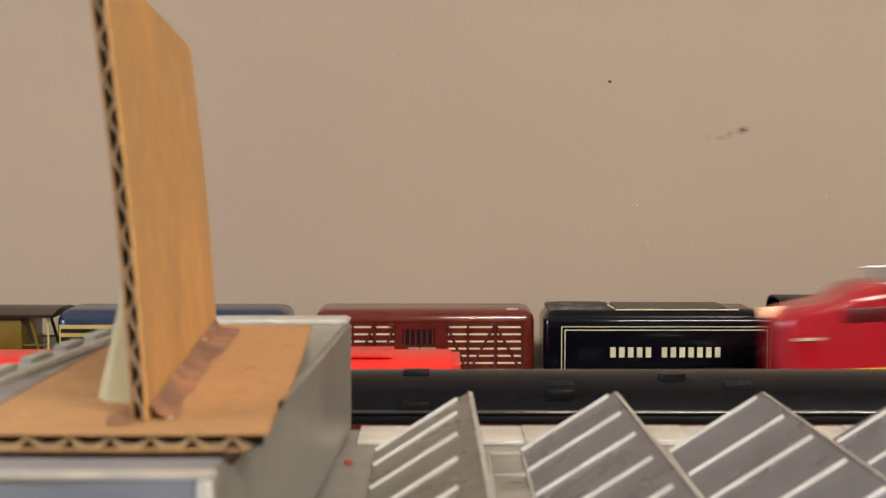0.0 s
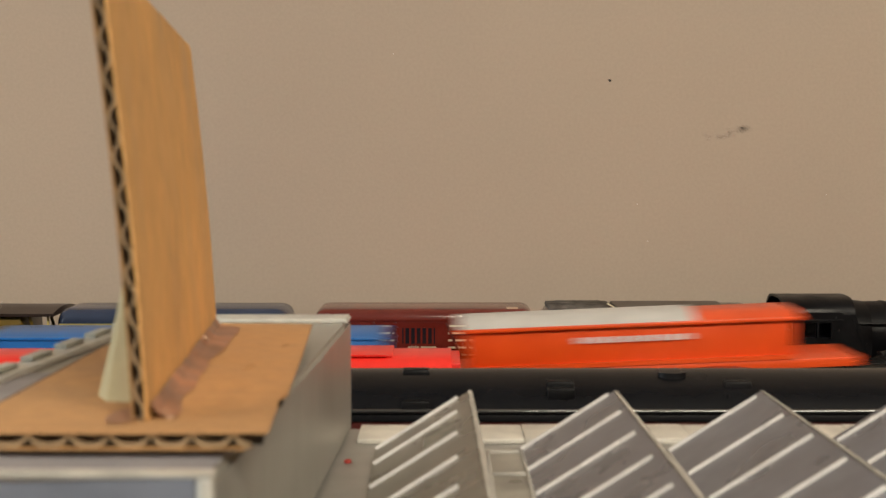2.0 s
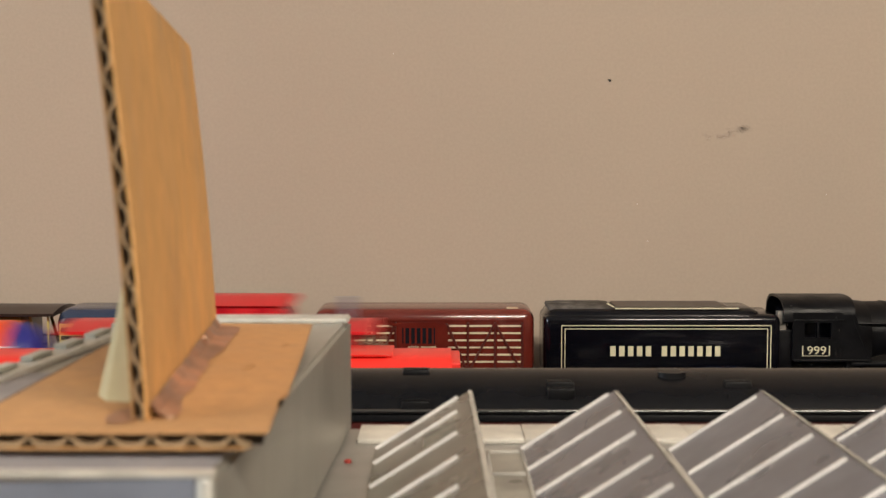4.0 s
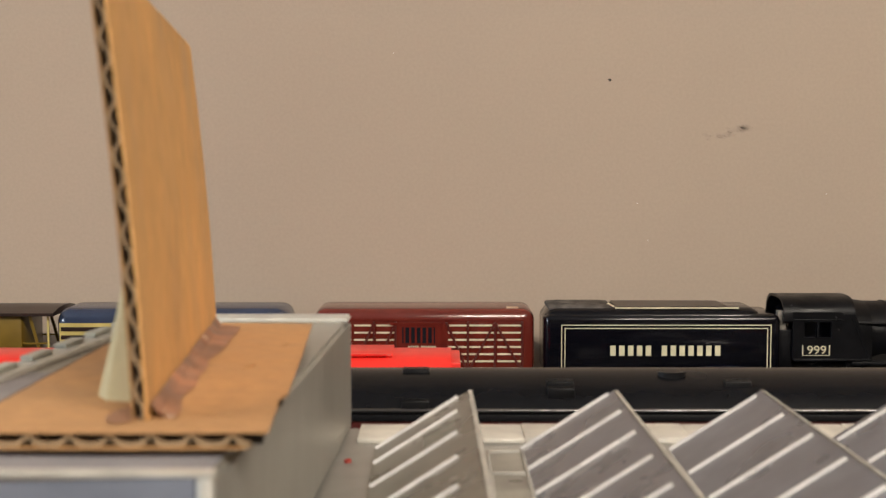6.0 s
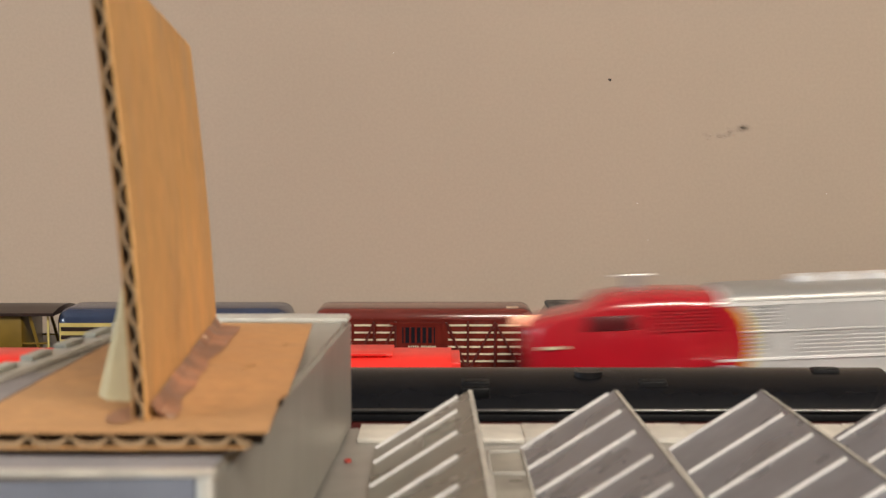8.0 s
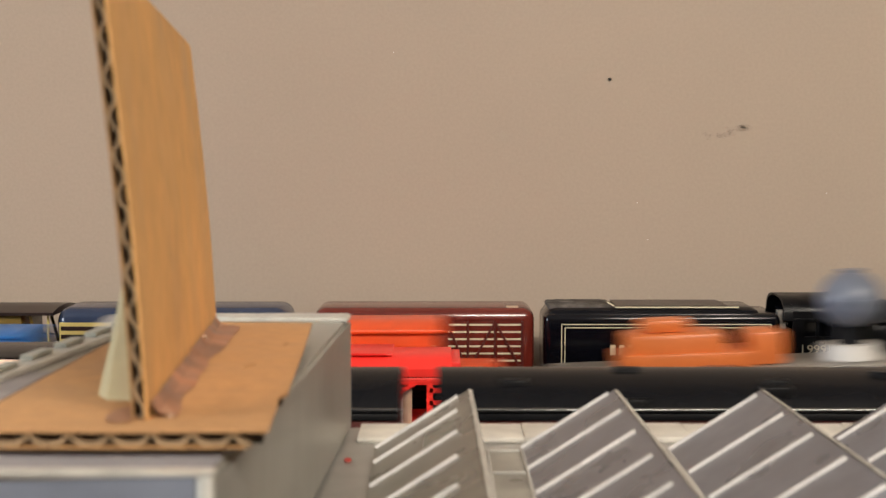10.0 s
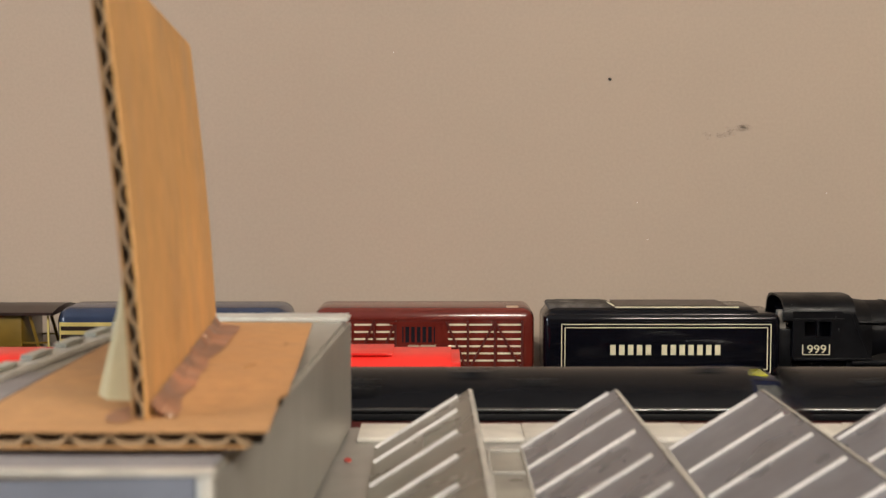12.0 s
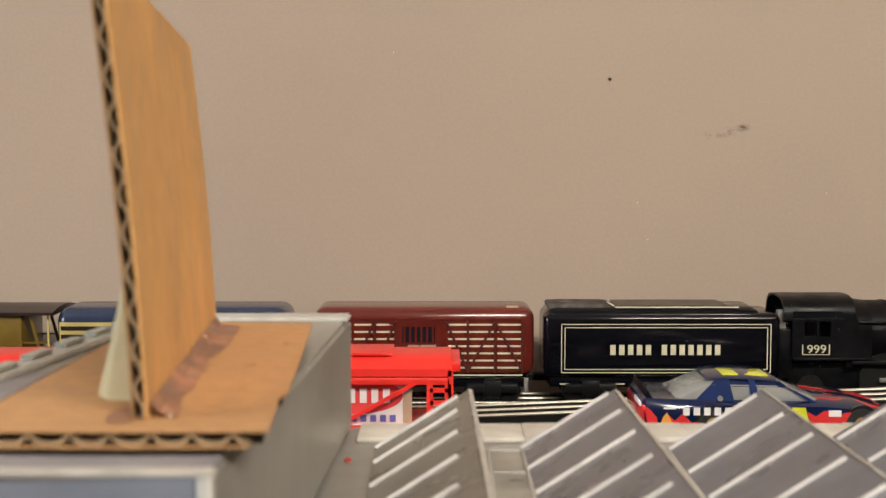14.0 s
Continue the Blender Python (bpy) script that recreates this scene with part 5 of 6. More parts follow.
def build_blue_car():
    car, h = freight_car("toy_gondola", "bright blue ribbed toy freight car with pale printed emblem", "toy freight car", 1185, 1467)
    w = 0.0270
    part("body", box(B(), -h, h, -w, w, 0.011, 0.0500, 0.001), BOXBLUE, car)
    part("top_rim", box(B(), -h - 0.001, h + 0.001, -w - 0.0012, w + 0.0012, 0.0490, 0.0510, 0.0006), BOXBLUE, car)
    part("cover", extrude(B(), [(-w, 0.0500), (w, 0.0500), (w * 0.85, 0.0514), (w * 0.35, 0.0524), (-w * 0.35, 0.0524), (-w * 0.85, 0.0514)], -h, h), BOXBLUE, car)
    for k in range(9):
        x = -h + 0.006 + (2 * h - 0.012) * k / 8
        part("rib", box(B(), x - 0.0010, x + 0.0010, -w - 0.0009, -w + 0.001, 0.0125, 0.0490), BOXBLUE, car)
    for k in range(4):
        part("end_rib", box(B(), h, h + 0.0018, -w * 0.9, w * 0.9, 0.016 + 0.009 * k, 0.0185 + 0.009 * k, 0.0006), BOXBLUE, car)
    y = -w - 0.0010
    for a, b, z, n in ((0.024, 0.064, 0.0385, 9), (0.022, 0.090, 0.0290, 12), (0.040, 0.074, 0.0215, 9)):
        letters_bar("lettering", PALEBLUE, car, -h + a, -h + b, y, z, z + 0.0048, n, (), "pale printed name")
    bm = B()
    cyl(bm, (h - 0.060, y, 0.0335), 0.0130, 0.0008, "y", 28)
    part("emblem", bm, PALEBLUE, car, "pale round emblem")
    part("brake_wheel", cyl(B(), (h + 0.003, -0.010, 0.036), 0.006, 0.0015, "x", 16), BOXBLUE, car)
    truck(car, -h * 0.66)
    truck(car, h * 0.66)
    coupler(car, -h, -1)
    coupler(car, h, 1)


build_blue_car()


def build_orange_car():
    car, h = freight_car("toy_work_car", "orange toy house car with grey roof and open end platforms", "toy freight car", 1484, 1807)
    w = 0.0265
    a, b = -h + 44 * U, -h + 278 * U
    part("deck", box(B(), -h, h, -w, w, 0.0225, 0.0285, 0.001), ORANGE, car)
    part("body", box(B(), a, b, -w + 0.002, w - 0.002, 0.0285, 0.0527, 0.001), ORANGE, car)
    part("eave", box(B(), a - 0.004, b + 0.004, -w - 0.001, w + 0.001, 0.0517, 0.0542, 0.0008), ORANGE, car)
    part("roof", extrude(B(), [(-w, 0.0540), (w, 0.0540), (w * 0.75, 0.0580), (w * 0.3, 0.0598), (-w * 0.3, 0.0598), (-w * 0.75, 0.0580)], a - 0.003, b - 0.060), GREYLID, car, "light grey roof")
    part("end_roof", extrude(B(), [(-w, 0.0540), (w, 0.0540), (w * 0.7, 0.0574), (-w * 0.7, 0.0574)], b - 0.060, b + 0.003), ORANGE, car)
    for k in range(7):
        x = a + 0.008 + (b - a - 0.016) * k / 6
        part("post", box(B(), x - 0.0012, x + 0.0012, -w + 0.0006, -w + 0.003, 0.0285, 0.0522), ORANGE, car)
    part("ledge", box(B(), a, b, -w - 0.0006, -w + 0.003, 0.0285, 0.0310), ORANGE, car)
    letters_bar("lettering", LOGOWHITE, car, a + 0.066, b - 0.062, -w + 0.0004, 0.0430, 0.0465, 12, (), "white printed name")
    truck(car, -h * 0.66)
    truck(car, h * 0.66)
    coupler(car, -h, -1)
    coupler(car, h, 1)


build_orange_car()


def build_searchlight_car():
    car, h = freight_car("toy_searchlight_car", "dark toy flatcar with orange generator and blue-grey globe", "toy freight car", 1846, 2098)
    o = 1846

    def X(r):
        return -h + (r - o) * U

    part("deck", box(B(), -h, h, -0.026, 0.026, 0.018, 0.0225, 0.001), GREYTIN, car)
    part("generator", box(B(), X(1900), X(1972), -0.016, 0.016, 0.0225, 0.0440, 0.003), ORANGE2, car, "dull orange generator")
    part("generator_cap", box(B(), X(1912), X(1946), -0.010, 0.010, 0.0440, 0.0520, 0.002), ORANGE2, car)
    part("generator_base", box(B(), X(1894), X(1990), -0.019, 0.019, 0.0225, 0.0320, 0.001), ORANGE2, car)
    part("winch", box(B(), X(1988), X(2014), -0.014, 0.014, 0.0225, 0.0430, 0.002), ORANGE2, car, "dull orange winch")
    part("pedestal", cyl(B(), (X(2065), 0, 0.0275), 0.0190, 0.0090, "z", 24, 0.0165), GREYLID, car, "white pedestal")
    part("neck", cyl(B(), (X(2065), 0, 0.0380), 0.0095, 0.018, "z", 18, 0.0075), CASTBLACK, car)
    globe = part("globe", ball(B(), (X(2067), 0, 0.0590), 0.0195, 0.92, 28), DISH, car, "blue-grey globe")
    part("globe_band", cyl(B(), (X(2067), 0, 0.0590), 0.0198, 0.0025, "z", 28), DISH, globe)
    part("globe_cap", cyl(B(), (X(2067), 0, 0.0768), 0.007, 0.002, "z", 16), DISH, globe)
    truck(car, -h * 0.62)
    truck(car, h * 0.62)
    coupler(car, -h, -1)
    coupler(car, h, 1)


build_searchlight_car()


def build_green_car():
    car, h = freight_car("toy_flatcar", "dark green toy flatcar loaded with two yellow blocks", "toy freight car", 2116, 2414)

    def X(r):
        return -h + (r - 2116) * U

    w = 0.0265
    part("deck", box(B(), -h, h, -w, w, 0.0235, 0.0300, 0.0008), PALEGREEN, car)
    for y0, y1 in ((-w, -w + 0.0025), (w - 0.0025, w)):
        part("side_rail", box(B(), -h, h, y0, y1, 0.0298, 0.0345, 0.0006), GREEN, car)
    part("deck_plate", box(B(), -h + 0.0004, h - 0.0004, -w + 0.0026, w - 0.0026, 0.0298, 0.0338, 0.0003), GREEN, car, "dark green deck plate")
    part("underframe", box(B(), -h * 0.5, h * 0.5, -0.014, 0.014, 0.014, 0.0240, 0.001), GREEN, car)
    for k in range(11):
        x = -h + 0.008 + (2 * h - 0.016) * k / 10
        part("stake_pocket", box(B(), x - 0.002, x + 0.002, -w - 0.0010, -w + 0.001, 0.0245, 0.0296), GREEN, car)
    for a, b, z0, z1 in ((2150, 2206, 0.0325, 0.0436), (2319, 2374, 0.0325, 0.0386)):
        part("yellow_load", box(B(), X(a), X(b), -w - 0.0014, w - 0.004, z0, z1, 0.0015), YELLOW, car, "bright yellow block")
    truck(car, -h * 0.66)
    truck(car, h * 0.66)
    coupler(car, -h, -1)
    coupler(car, h, 1)


build_green_car()


def build_auto_car():
    car, h = freight_car("toy_flatcar", "teal toy flatcar carrying a blue toy automobile", "toy freight car", 2420, 2716)
    w = 0.0265
    part("deck", box(B(), -h, h, -w, w, 0.0150, 0.0195, 0.0008), TEAL, car)
    for y0, y1 in ((-w - 0.0006, -w + 0.0015), (w - 0.0015, w + 0.0006)):
        part("side_rail", box(B(), -h, h, y0, y1, 0.0165, 0.0215, 0.0005), TEAL, car)
    truck(car, -h * 0.66)
    truck(car, h * 0.66)
    coupler(car, -h, -1)
    coupler(car, h, 1)
    # the automobile travels on the deck, a thing of its own
    auto = thing("toy_automobile", "metallic blue toy coupe riding on the teal flatcar", "toy car", (0, FAR_FREIGHT, RAIL_TOP))
    FREIGHT.append((auto, (2458 + 2622) / 2, False, 0.095))
    hh, W, z0 = 164 * U / 2, 0.0250, 0.0195
    L = 2 * hh

    def st(u, zb, zm, zt, wm, wt):
        return (-hh + L * u, z0 + zb * 1.3, z0 + zm * 1.3, z0 + zt * 1.3, W * wm, W * wt)

    low = [st(0, .007, .015, .0165, .8, .7), st(.04, .004, .0195, .0210, .95, .8), st(.12, .004, .0215, .0232, 1, .83), st(.25, .004, .0225, .0245, 1, .85), st(.5, .004, .0225, .0245, 1, .85),
           st(.75, .004, .0215, .0238, 1, .85), st(.90, .004, .0185, .0208, .97, .8), st(.97, .005, .0150, .0170, .90, .76), st(1, .007, .012, .0135, .8, .7)]
    part("body", car_shell(B(), L, W, low), AUTOBLUE, auto)
    cab = [st(.08, .021, .0225, .0235, .82, .7), st(.22, .021, .0290, .0310, .76, .62), st(.36, .021, .0335, .0355, .72, .58), st(.52, .021, .0338, .0360, .72, .58), st(.62, .021, .0300, .0320, .75, .6), st(.74, .021, .0230, .0240, .82, .7)]
    part("greenhouse", car_shell(B(), L, W, cab), AUTOBLUE, auto)
    for pts in (((.30, .0322), (.42, .0326), (.42, .0255), (.27, .0255)), ((.44, .0326), (.53, .0320), (.65, .0255), (.44, .0255))):
        bm = B()
        slab(bm, [(-hh + L * u, -W * (0.745 if z > 0.03 else 0.845), z0 + z * 1.3) for u, z in pts], (0, 0.0016, 0))
        part("side_window", bm, WINDARK, auto, "dark window")
    # rear glass is coloured pale for its reflection
    part("rear_quarter_glass", slab(B(), [(-hh + L * u, -W * k, z0 + z * 1.3) for u, z, k in ((.27, .0300, .775), (.295, .0305, .770), (.26, .0262, .835), (.20, .0262, .835))], (0, 0.0016, 0)), PALEBLUE, auto, "rear glass with its reflection painted pale")
    # two white lines paint the highlights on the bodywork
    part("side_highlight", box(B(), -hh + L * .34, -hh + L * .58, -W * 1.012, -W * 0.98, z0 + 0.0150, z0 + 0.0157), LOGOWHITE, auto, "thin white line painting the door highlight")
    part("belt_highlight", box(B(), -hh + L * .07, -hh + L * .24, -W * 1.005, -W * 0.95, z0 + 0.0225, z0 + 0.0232), LOGOWHITE, auto, "thin white line painting the belt highlight")
    for u in (.19, .80):
        for sy in (-1, 1):
            wl = part("wheel", cyl(B(), (-hh + L * u, sy * W * 0.93, z0 + 0.0080), 0.0080, 0.006, "y", 24), TYRE, auto)
            part("rim", cyl(B(), (-hh + L * u, sy * (W * 0.93 + 0.0031), z0 + 0.0080), 0.0055, 0.0008, "y", 18), GOLD, wl, "gold hub")


build_auto_car()


def build_tank_car():
    car, h = freight_car("toy_tank_car", "orange toy tank car with three blue domes and ends", "toy freight car", 2748, 2988)
    w = 0.024
    bm = B()
    cyl(bm, (0, 0, 0.0345), 0.0232, 2 * h - 0.020, "x", 32)
    tank = part("tank", bm, ORANGE, car)
    for sx_ in (-1, 1):
        part("tank_end", ball(B(), (sx_ * (h - 0.011), 0, 0.0345), 0.0225, 1.0, 24), TANKBLUE, car, "deep blue tank end")
    for r in (48, 114, 184):
        x = -h + r * U
        bm = B()
        cyl(bm, (x, 0, 0.0610), 0.0115, 0.018, "z", 22)
        ball(bm, (x, 0, 0.0700), 0.0112, 0.35, 20)
        part("dome", bm, TANKBLUE, car, "deep blue dome")
        part("dome_base", cyl(B(), (x, 0, 0.0545), 0.0145, 0.006, "z", 22), TANKBLUE, car)
    part("white_stripe", box(B(), -h + 0.006, h - 0.008, -0.0240, -0.0200, 0.0428, 0.0444), LOGOWHITE, tank, "white stripe")
    part("dark_stripe", box(B(), -h + 0.006, h - 0.008, -0.0241, -0.0200, 0.0418, 0.0426), WINDARK, tank)
    part("blue_print", box(B(), 0.022, 0.050, -0.0240, -0.0200, 0.0375, 0.0412, 0.0005), TANKBLUE, tank)
    part("red_line", box(B(), -0.045, 0.070, -0.0222, -0.0150, 0.0480, 0.0490), LOGORED, tank, "thin red line")
    part("frame", box(B(), -h, h, -0.020, 0.020, 0.0125, 0.0175, 0.001), TANKBLUE, car)
    for x in (-h * 0.5, h * 0.5):
        part("saddle", box(B(), x - 0.004, x + 0.004, -0.021, 0.021, 0.0175, 0.0260, 0.001), TANKBLUE, car)
    truck(car, -h * 0.66)
    truck(car, h * 0.66)
    coupler(car, -h, -1)
    coupler(car, h, 1)


build_tank_car()


def build_red_caboose():
    car, h = freight_car("toy_caboose", "red toy caboose with centre cupola and pale round emblem", "toy caboose", 3016, 3240)
    w = 0.0265
    part("body", box(B(), -h + 0.012, h - 0.014, -w, w, 0.012, 0.0528, 0.001), CABRED, car)
    part("roof", extrude(B(), [(-w - 0.002, 0.0525), (w + 0.002, 0.0525), (w + 0.002, 0.0545), (w * 0.4, 0.0580), (-w * 0.4, 0.0580), (-w - 0.002, 0.0545)], -h, h), CABRED, car)
    cup = part("cupola", box(B(), -0.010, 0.040, -w * 0.85, w * 0.85, 0.0560, 0.0695, 0.001), CABRED, car)
    part("cupola_roof", extrude(B(), [(-w * 0.95, 0.0695), (w * 0.95, 0.0695), (w * 0.4, 0.0735), (-w * 0.4, 0.0735)], -0.014, 0.044), CABRED, cup)
    for x in (-0.004, 0.020):
        part("cupola_window", box(B(), x, x + 0.014, -w * 0.87, -w * 0.83, 0.0625, 0.0685), SFRED, cup)
    bm = B()
    cyl(bm, (-0.003, -w - 0.0002, 0.0345), 0.0150, 0.0010, "y", 30)
    part("emblem", bm, GREYLID, car, "pale round emblem")
    letters_bar("lettering", LOGOWHITE, car, -0.060, -0.026, -w, 0.034, 0.038, 8, (), "white printed name")
    for x in (-0.066, 0.052, -0.034):
        part("window", box(B(), x, x + 0.012, -w - 0.0006, -w + 0.001, 0.0385, 0.0490, 0.0005), SFRED, car)
    for sx_ in (-1, 1):
        part("platform", box(B(), min(sx_ * h, sx_ * (h - 0.014)), max(sx_ * h, sx_ * (h - 0.014)), -w, w, 0.012, 0.0155), CABRED, car)
        for yy in (-w + 0.001, w - 0.001):
            part("railing", box(B(), sx_ * (h - 0.002) - 0.0006, sx_ * (h - 0.002) + 0.0006, yy - 0.0006, yy + 0.0006, 0.0155, 0.0545), CREAM, car)
        part("handrail", box(B(), sx_ * (h - 0.002) - 0.0006, sx_ * (h - 0.002) + 0.0006, -w, w, 0.0330, 0.0345), CREAM, car)
    part("smokejack", cyl(B(), (h - 0.018, 0, 0.0660), 0.0030, 0.013, "z", 12), DISH, car)
    truck(car, -h * 0.6)
    truck(car, h * 0.6)
    coupler(car, -h, -1)


build_red_caboose()

# ---- black-roofed passenger train on the inner oval ----
KC = 0.000640
COACHES = []
GAPS = (465, -95, -674, -1228, -1779, -2331)


def build_coach(start, end, dome=False, tail=False):
    name = "toy_dome_coach" if dome else ("toy_observation_coach" if tail else "toy_passenger_coach")
    label = ("black-roofed toy coach with a lit glass dome" if dome else
             "black-roofed toy observation coach with rounded tail" if tail else "black-roofed toy passenger coach with dark red sides")
    car = thing(name, label, "toy coach", (0, FAR_COACH, RAIL_TOP), group="passenger train coaches")
    h = (end - start) * KC / 2 - 0.0080
    COACHES.append((car, (start + end) / 2, h * 0.66))
    w, eave, top = 0.0275, 0.0541, 0.0681
    sec = coach_section(w, 0.0516, eave, top)
    if tail:
        bm = B()
        rings = []
        for i, (x, k) in enumerate(((-h, 0.45), (-h + 0.006, 0.62), (-h + 0.018, 0.78), (-h + 0.036, 0.90), (-h + 0.055, 0.97), (-h + 0.075, 1.0), (h, 1.0))):
            rings.append([bm.verts.new((x, y * k, 0.0516 + (z - 0.0516) * (0.35 + 0.65 * k))) for y, z in sec])
        n = len(sec)
        for r0, r1 in zip(rings, rings[1:]):
            for i in range(n):
                bm.faces.new((r0[i], r0[(i + 1) % n], r1[(i + 1) % n], r1[i]))
        bm.faces.new(rings[0])
        bm.faces.new(rings[-1][::-1])
        part("roof", bm, ROOFBLACK, car, "satin black rounded roof")
        part("body", box(B(), -h + 0.012, h, -w + 0.0006, w - 0.0006, 0.012, 0.0518, 0.004), COACHRED, car, "dark red side")
    else:
        part("roof", extrude(B(), sec, -h, h, taper=lambda u: (1.0, 0.0)), ROOFBLACK, car, "satin black rounded roof")
        part("body", box(B(), -h, h, -w + 0.0006, w - 0.0006, 0.012, 0.0518, 0.001), COACHRED, car, "dark red side")
    for sy in (-1, 1):
        part("drip_rail", cyl(B(), (0.035 if tail else 0.0, sy * (w - 0.0002), 0.0534), 0.0013, 2 * h - (0.075 if tail else 0.0), "x", 14), DRIP, car, "glossy black drip rail")
    # black strip painting the shadowed recess below the drip rail
    part("eave_shadow", box(B(), -h + (0.075 if tail else 0), h, -w - 0.0005, w + 0.0005, 0.0489, 0.0518, 0.0004), VENT, car)
    for k in range(9):
        x = -h + 0.030 + (2 * h - 0.06) * k / 8
        part("window", box(B(), x - 0.011, x + 0.011, -w + 0.0000, -w + 0.002, 0.028, 0.041, 0.0005), WINDARK, car)
    coupler(car, h - 0.002, 1, 0.016)

    def on_roof(y):
        best = min((p for p in sec[2:]), key=lambda p: abs(p[0] - y))
        return best[1]

    if dome:
        d0 = (-454 - (start + end) / 2) * KC
        d1 = d0 + 157 * KC
        for sy in (-1, 1):
            for k in range(6):
                a, b = d0 + 0.004 + (d1 - d0 - 0.008) * k / 6, d0 + 0.004 + (d1 - d0 - 0.008) * (k + 1) / 6
                y0, y1 = sorted((sy * (w - 0.0010), sy * (w - 0.0030)))
                part("dome_window", box(B(), a + 0.0018, b - 0.0018, y0, y1, 0.0572, 0.0662, 0.0004), LIT, car, "warm lit pane")
                bm = B()
                slab(bm, ((a + 0.0012, sy * (w - 0.0016), 0.0718), (b - 0.0012, sy * (w - 0.0016), 0.0718), (b - 0.0012, sy * (w - 0.0048), 0.0755), (a + 0.0012, sy * (w - 0.0048), 0.0755)), (0, -sy * 0.0006, 0))
                part("dome_skylight", bm, LIT, car, "warm lit sloping pane")
            y0, y1 = sorted((sy * (w - 0.0022), sy * (w - 0.0031)))
            part("dome_interior", box(B(), d0 + 0.005, d1 - 0.005, y0, y1, 0.0569, 0.0667), LITWARM, car, "warm glow behind the panes")
        shell = [(-w + 0.0016, 0.050), (w - 0.0016, 0.050), (w - 0.0012, 0.0568), (w - 0.0030, 0.0568), (w - 0.0032, 0.0682), (w - 0.0008, 0.0682), (w - 0.0010, 0.0716), (w - 0.0040, 0.0716), (w - 0.0068, 0.0760),
                 (w - 0.0048, 0.0764), (w * 0.55, 0.0780), (0, 0.0787), (-w * 0.55, 0.0780), (-w + 0.0048, 0.0764), (-w + 0.0068, 0.0760), (-w + 0.0040, 0.0716), (-w + 0.0010, 0.0716), (-w + 0.0008, 0.0682), (-w + 0.0032, 0.0682), (-w + 0.0030, 0.0568), (-w + 0.0012, 0.0568)]
        part("dome", extrude(B(), shell, d0 + 0.003, d1 - 0.003), ROOFBLACK, car, "black dome frame")
        brow = [(-w + 0.006, 0.0735), (w - 0.006, 0.0735), (w - 0.007, 0.0755), (w * 0.5, 0.0778), (-w * 0.5, 0.0778), (-w + 0.007, 0.0755)]
        part("dome_brow", extrude(B(), brow, d0 - 0.010, d1 + 0.010), ROOFBLACK, car, "black roof brow over the dome ends")
        for xe, sgn in ((d0 + 0.003, -1), (d1 - 0.003, 1)):
            part("dome_end", extrude(B(), [(-w + 0.006, 0.058), (w - 0.006, 0.058), (w - 0.007, 0.066), (w * 0.55, 0.0705), (-w * 0.55, 0.0705), (-w + 0.007, 0.066)], xe, xe + sgn * 0.008,
                                     taper=lambda u: (1 - 0.22 * u, -0.004 * u)), LITPINK, car, "pinkish lit end glass")
    else:
        # roof vents on the crown and on the shoulder
        for off, kind_, y in ((0.0875, "box", -0.004), (0.0875, "box", -0.0235), (0.153, "box", -0.0150), (0.153, "box", -0.0205), (0.2335, "box", -0.0150), (0.2050, "oval", -0.0095), (0.315, "box", -0.004), (0.035, "box", -0.0150)):
            x = -h + off
            z = on_roof(y)
            if kind_ == "box":
                vent = part("roof_vent", box(B(), x - 0.0062, x + 0.0062, y - 0.0035, y + 0.0035, z - 0.004, z + 0.0008, 0.0006), VENT, car)
                for k in range(3):
                    part("vent_slat", box(B(), x - 0.0058, x + 0.0058, y - 0.0030 + 0.0022 * k, y - 0.0018 + 0.0022 * k, z + 0.0006, z + 0.0012), VENT, vent)
            else:
                bm = B()
                cyl(bm, (0, 0, 0), 0.0065, 0.003, "z", 20)
                bmesh.ops.transform(bm, matrix=Matrix.Translation((x, y, z - 0.0004)) @ Matrix.Diagonal((1, 0.6, 1, 1)), verts=bm.verts)
                part("roof_vent", bm, VENT, car)
    truck(car, -h * 0.66, base=0.034)
    truck(car, h * 0.66, base=0.034)
    return car


for i in range(5):
    build_coach(GAPS[i + 1], GAPS[i], dome=(i == 1), tail=(i == 4))

# ---- movement ----
LAP = LEN_FREIGHT / U
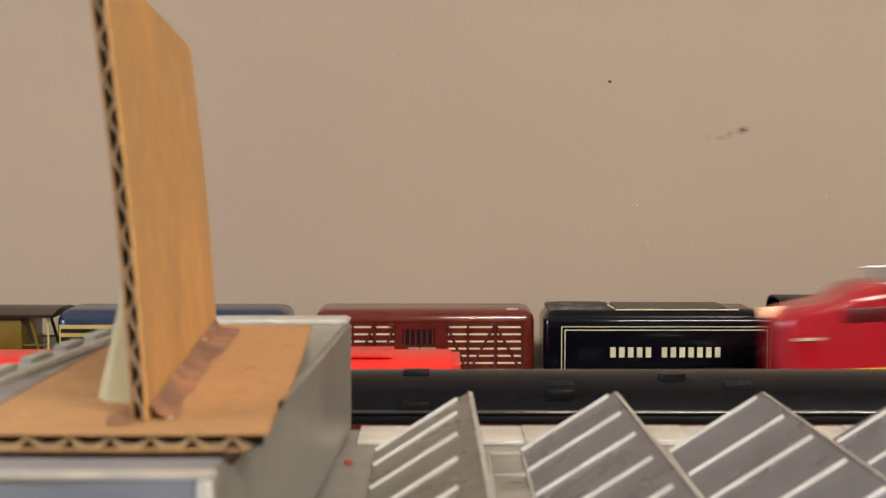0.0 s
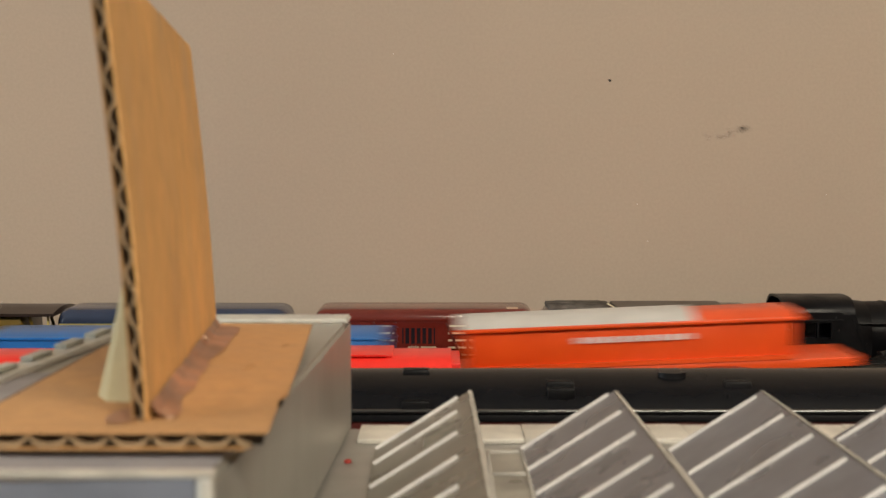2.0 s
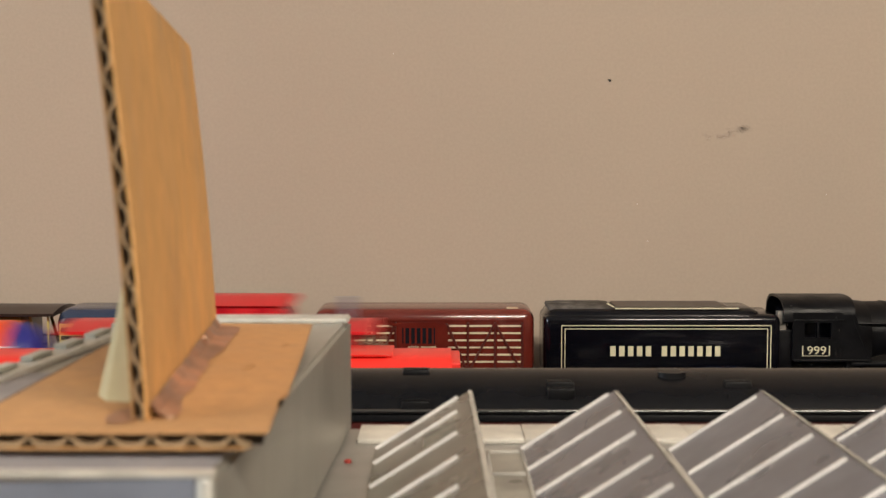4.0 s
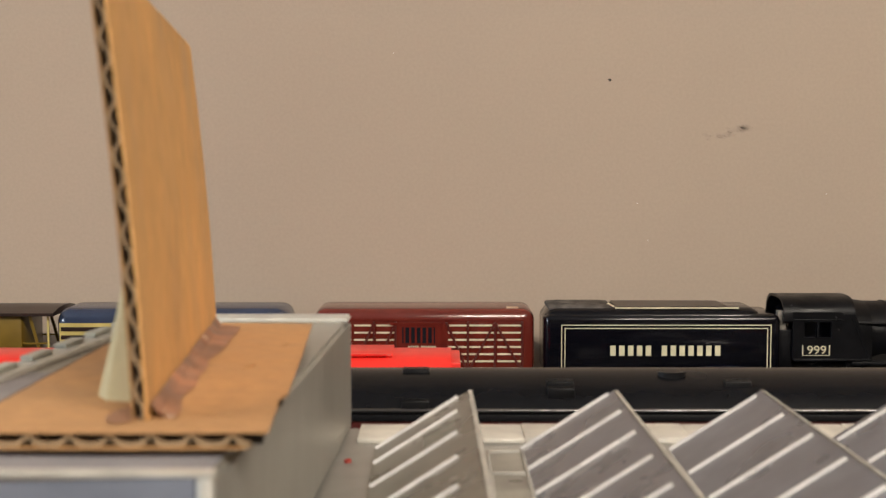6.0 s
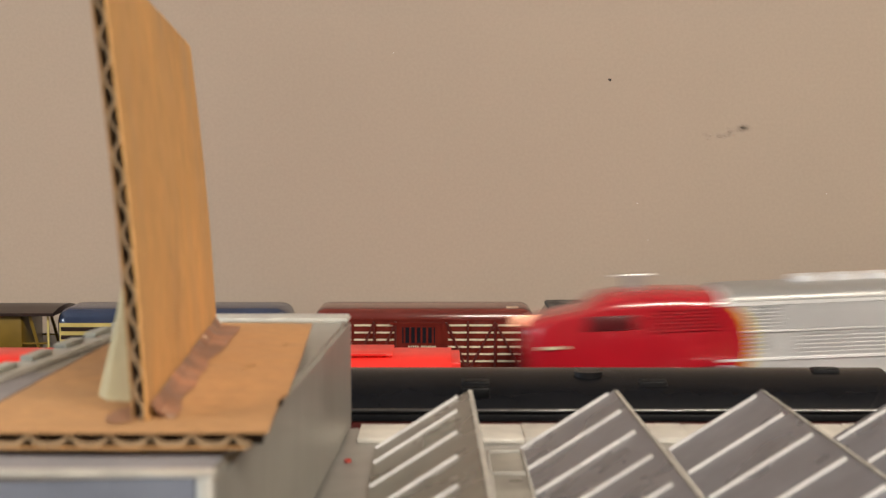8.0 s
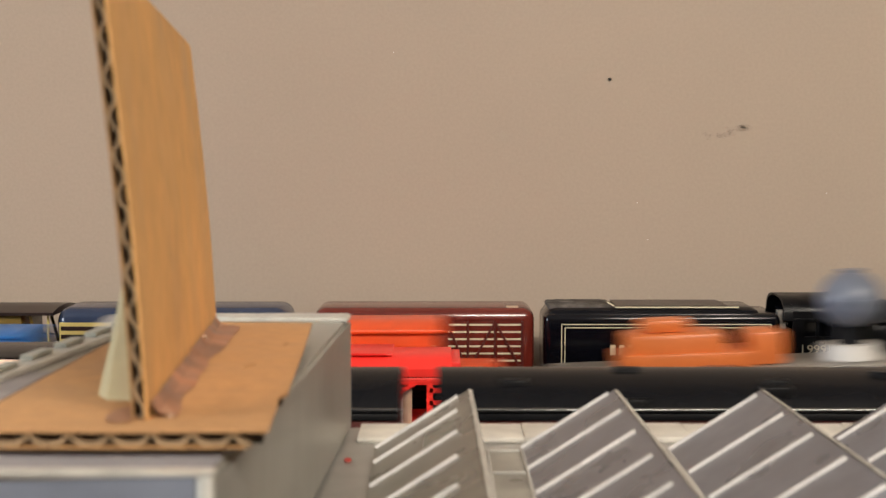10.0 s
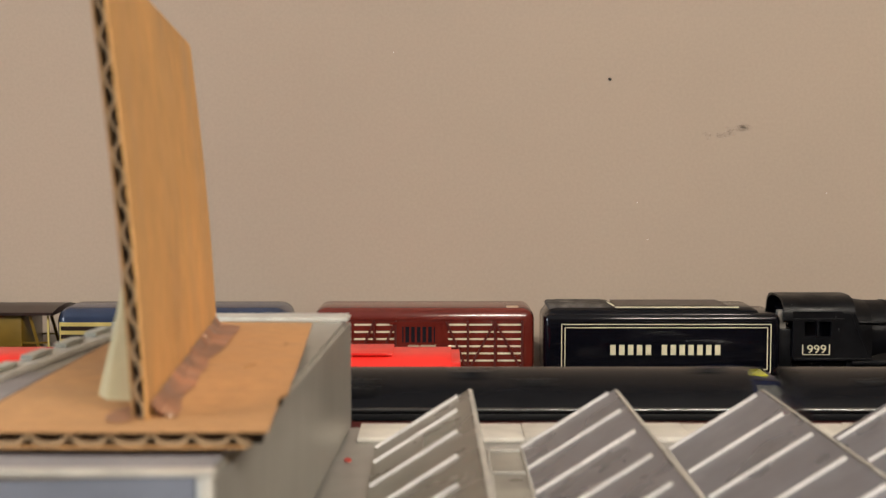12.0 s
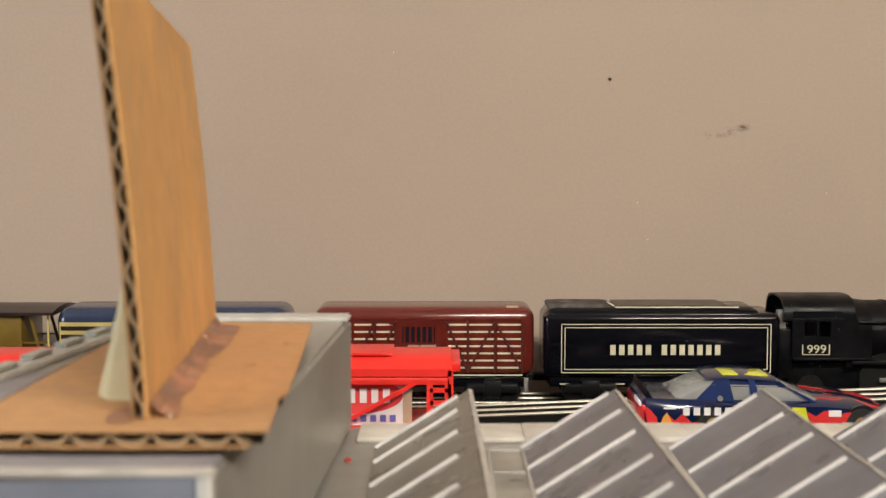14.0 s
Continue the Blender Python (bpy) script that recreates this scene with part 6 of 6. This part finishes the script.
# seconds and the nose's place along the far straight, counted to the right, in units of U; each lap takes off LAP
NOSE = ((0.0, 304), (0.2, 150), (1.0, -556), (3.2, -2493), (8.0, 123 - LAP), (8.2, -56 - LAP), (10.3, -1965 - LAP), (10.9, -2508 - LAP),
        (11.3, -2908 - LAP), (11.5, -3108 - LAP), (14.0, -5640 - LAP))
# seconds and the passenger train's advance to the right, in units of KC
ADVANCE = ((0.0, 0), (7.25, 0), (7.4, -3), (7.5, -10), (7.6, -18), (7.8, -43), (8.0, -60), (8.2, -71), (8.5, -78), (8.9, -74), (9.3, -48), (9.6, 4), (10.0, 152),
           (10.3, 290), (10.4, 342), (10.5, 397), (10.6, 454), (10.7, 513), (10.8, 577), (10.9, 645), (11.0, 714), (11.1, 787), (11.2, 860), (11.3, 936),
           (11.4, 1018), (11.7, 1273), (11.8, 1360), (11.9, 1449), (12.0, 1540), (12.3, 1825), (12.4, 1922), (12.5, 2023), (12.6, 2127), (12.8, 2339),
           (12.9, 2447), (13.0, 2556), (13.1, 2667), (14.0, 3740))
OFF_FREIGHT = 184 * 0.000339
OFF_COACH = 184 * 0.000256


def table(rows, t):
    return float(np.interp(t, [r[0] for r in rows], [r[1] for r in rows]))


def riding(point, s, reach, turned=False):
    """Pose of a car whose middle is at the way s, resting on the track at reach before and behind."""
    a, b = point(s + reach), point(s - reach)
    x = (b - a).normalized()
    y = Vector((0, 0, 1)).cross(x).normalized()
    z = x.cross(y)
    if turned:
        x, y = -x, -y
    mid = (a + b) / 2
    return Matrix(((x.x, y.x, z.x, mid.x), (x.y, y.y, z.y, mid.y), (x.z, y.z, z.z, mid.z), (0, 0, 0, 1)))


def motions():
    for car, middle, turned, reach in FREIGHT:
        walk(car, [(k / 10, riding(freight_point, OFF_FREIGHT - (table(NOSE, k / 10) + middle) * U, reach, turned)) for k in range(141)])
    for car, middle, reach in COACHES:
        walk(car, [(k / 10, riding(coach_point, OFF_COACH - (table(ADVANCE, k / 10) + middle) * KC, reach)) for k in range(141)])


motions()
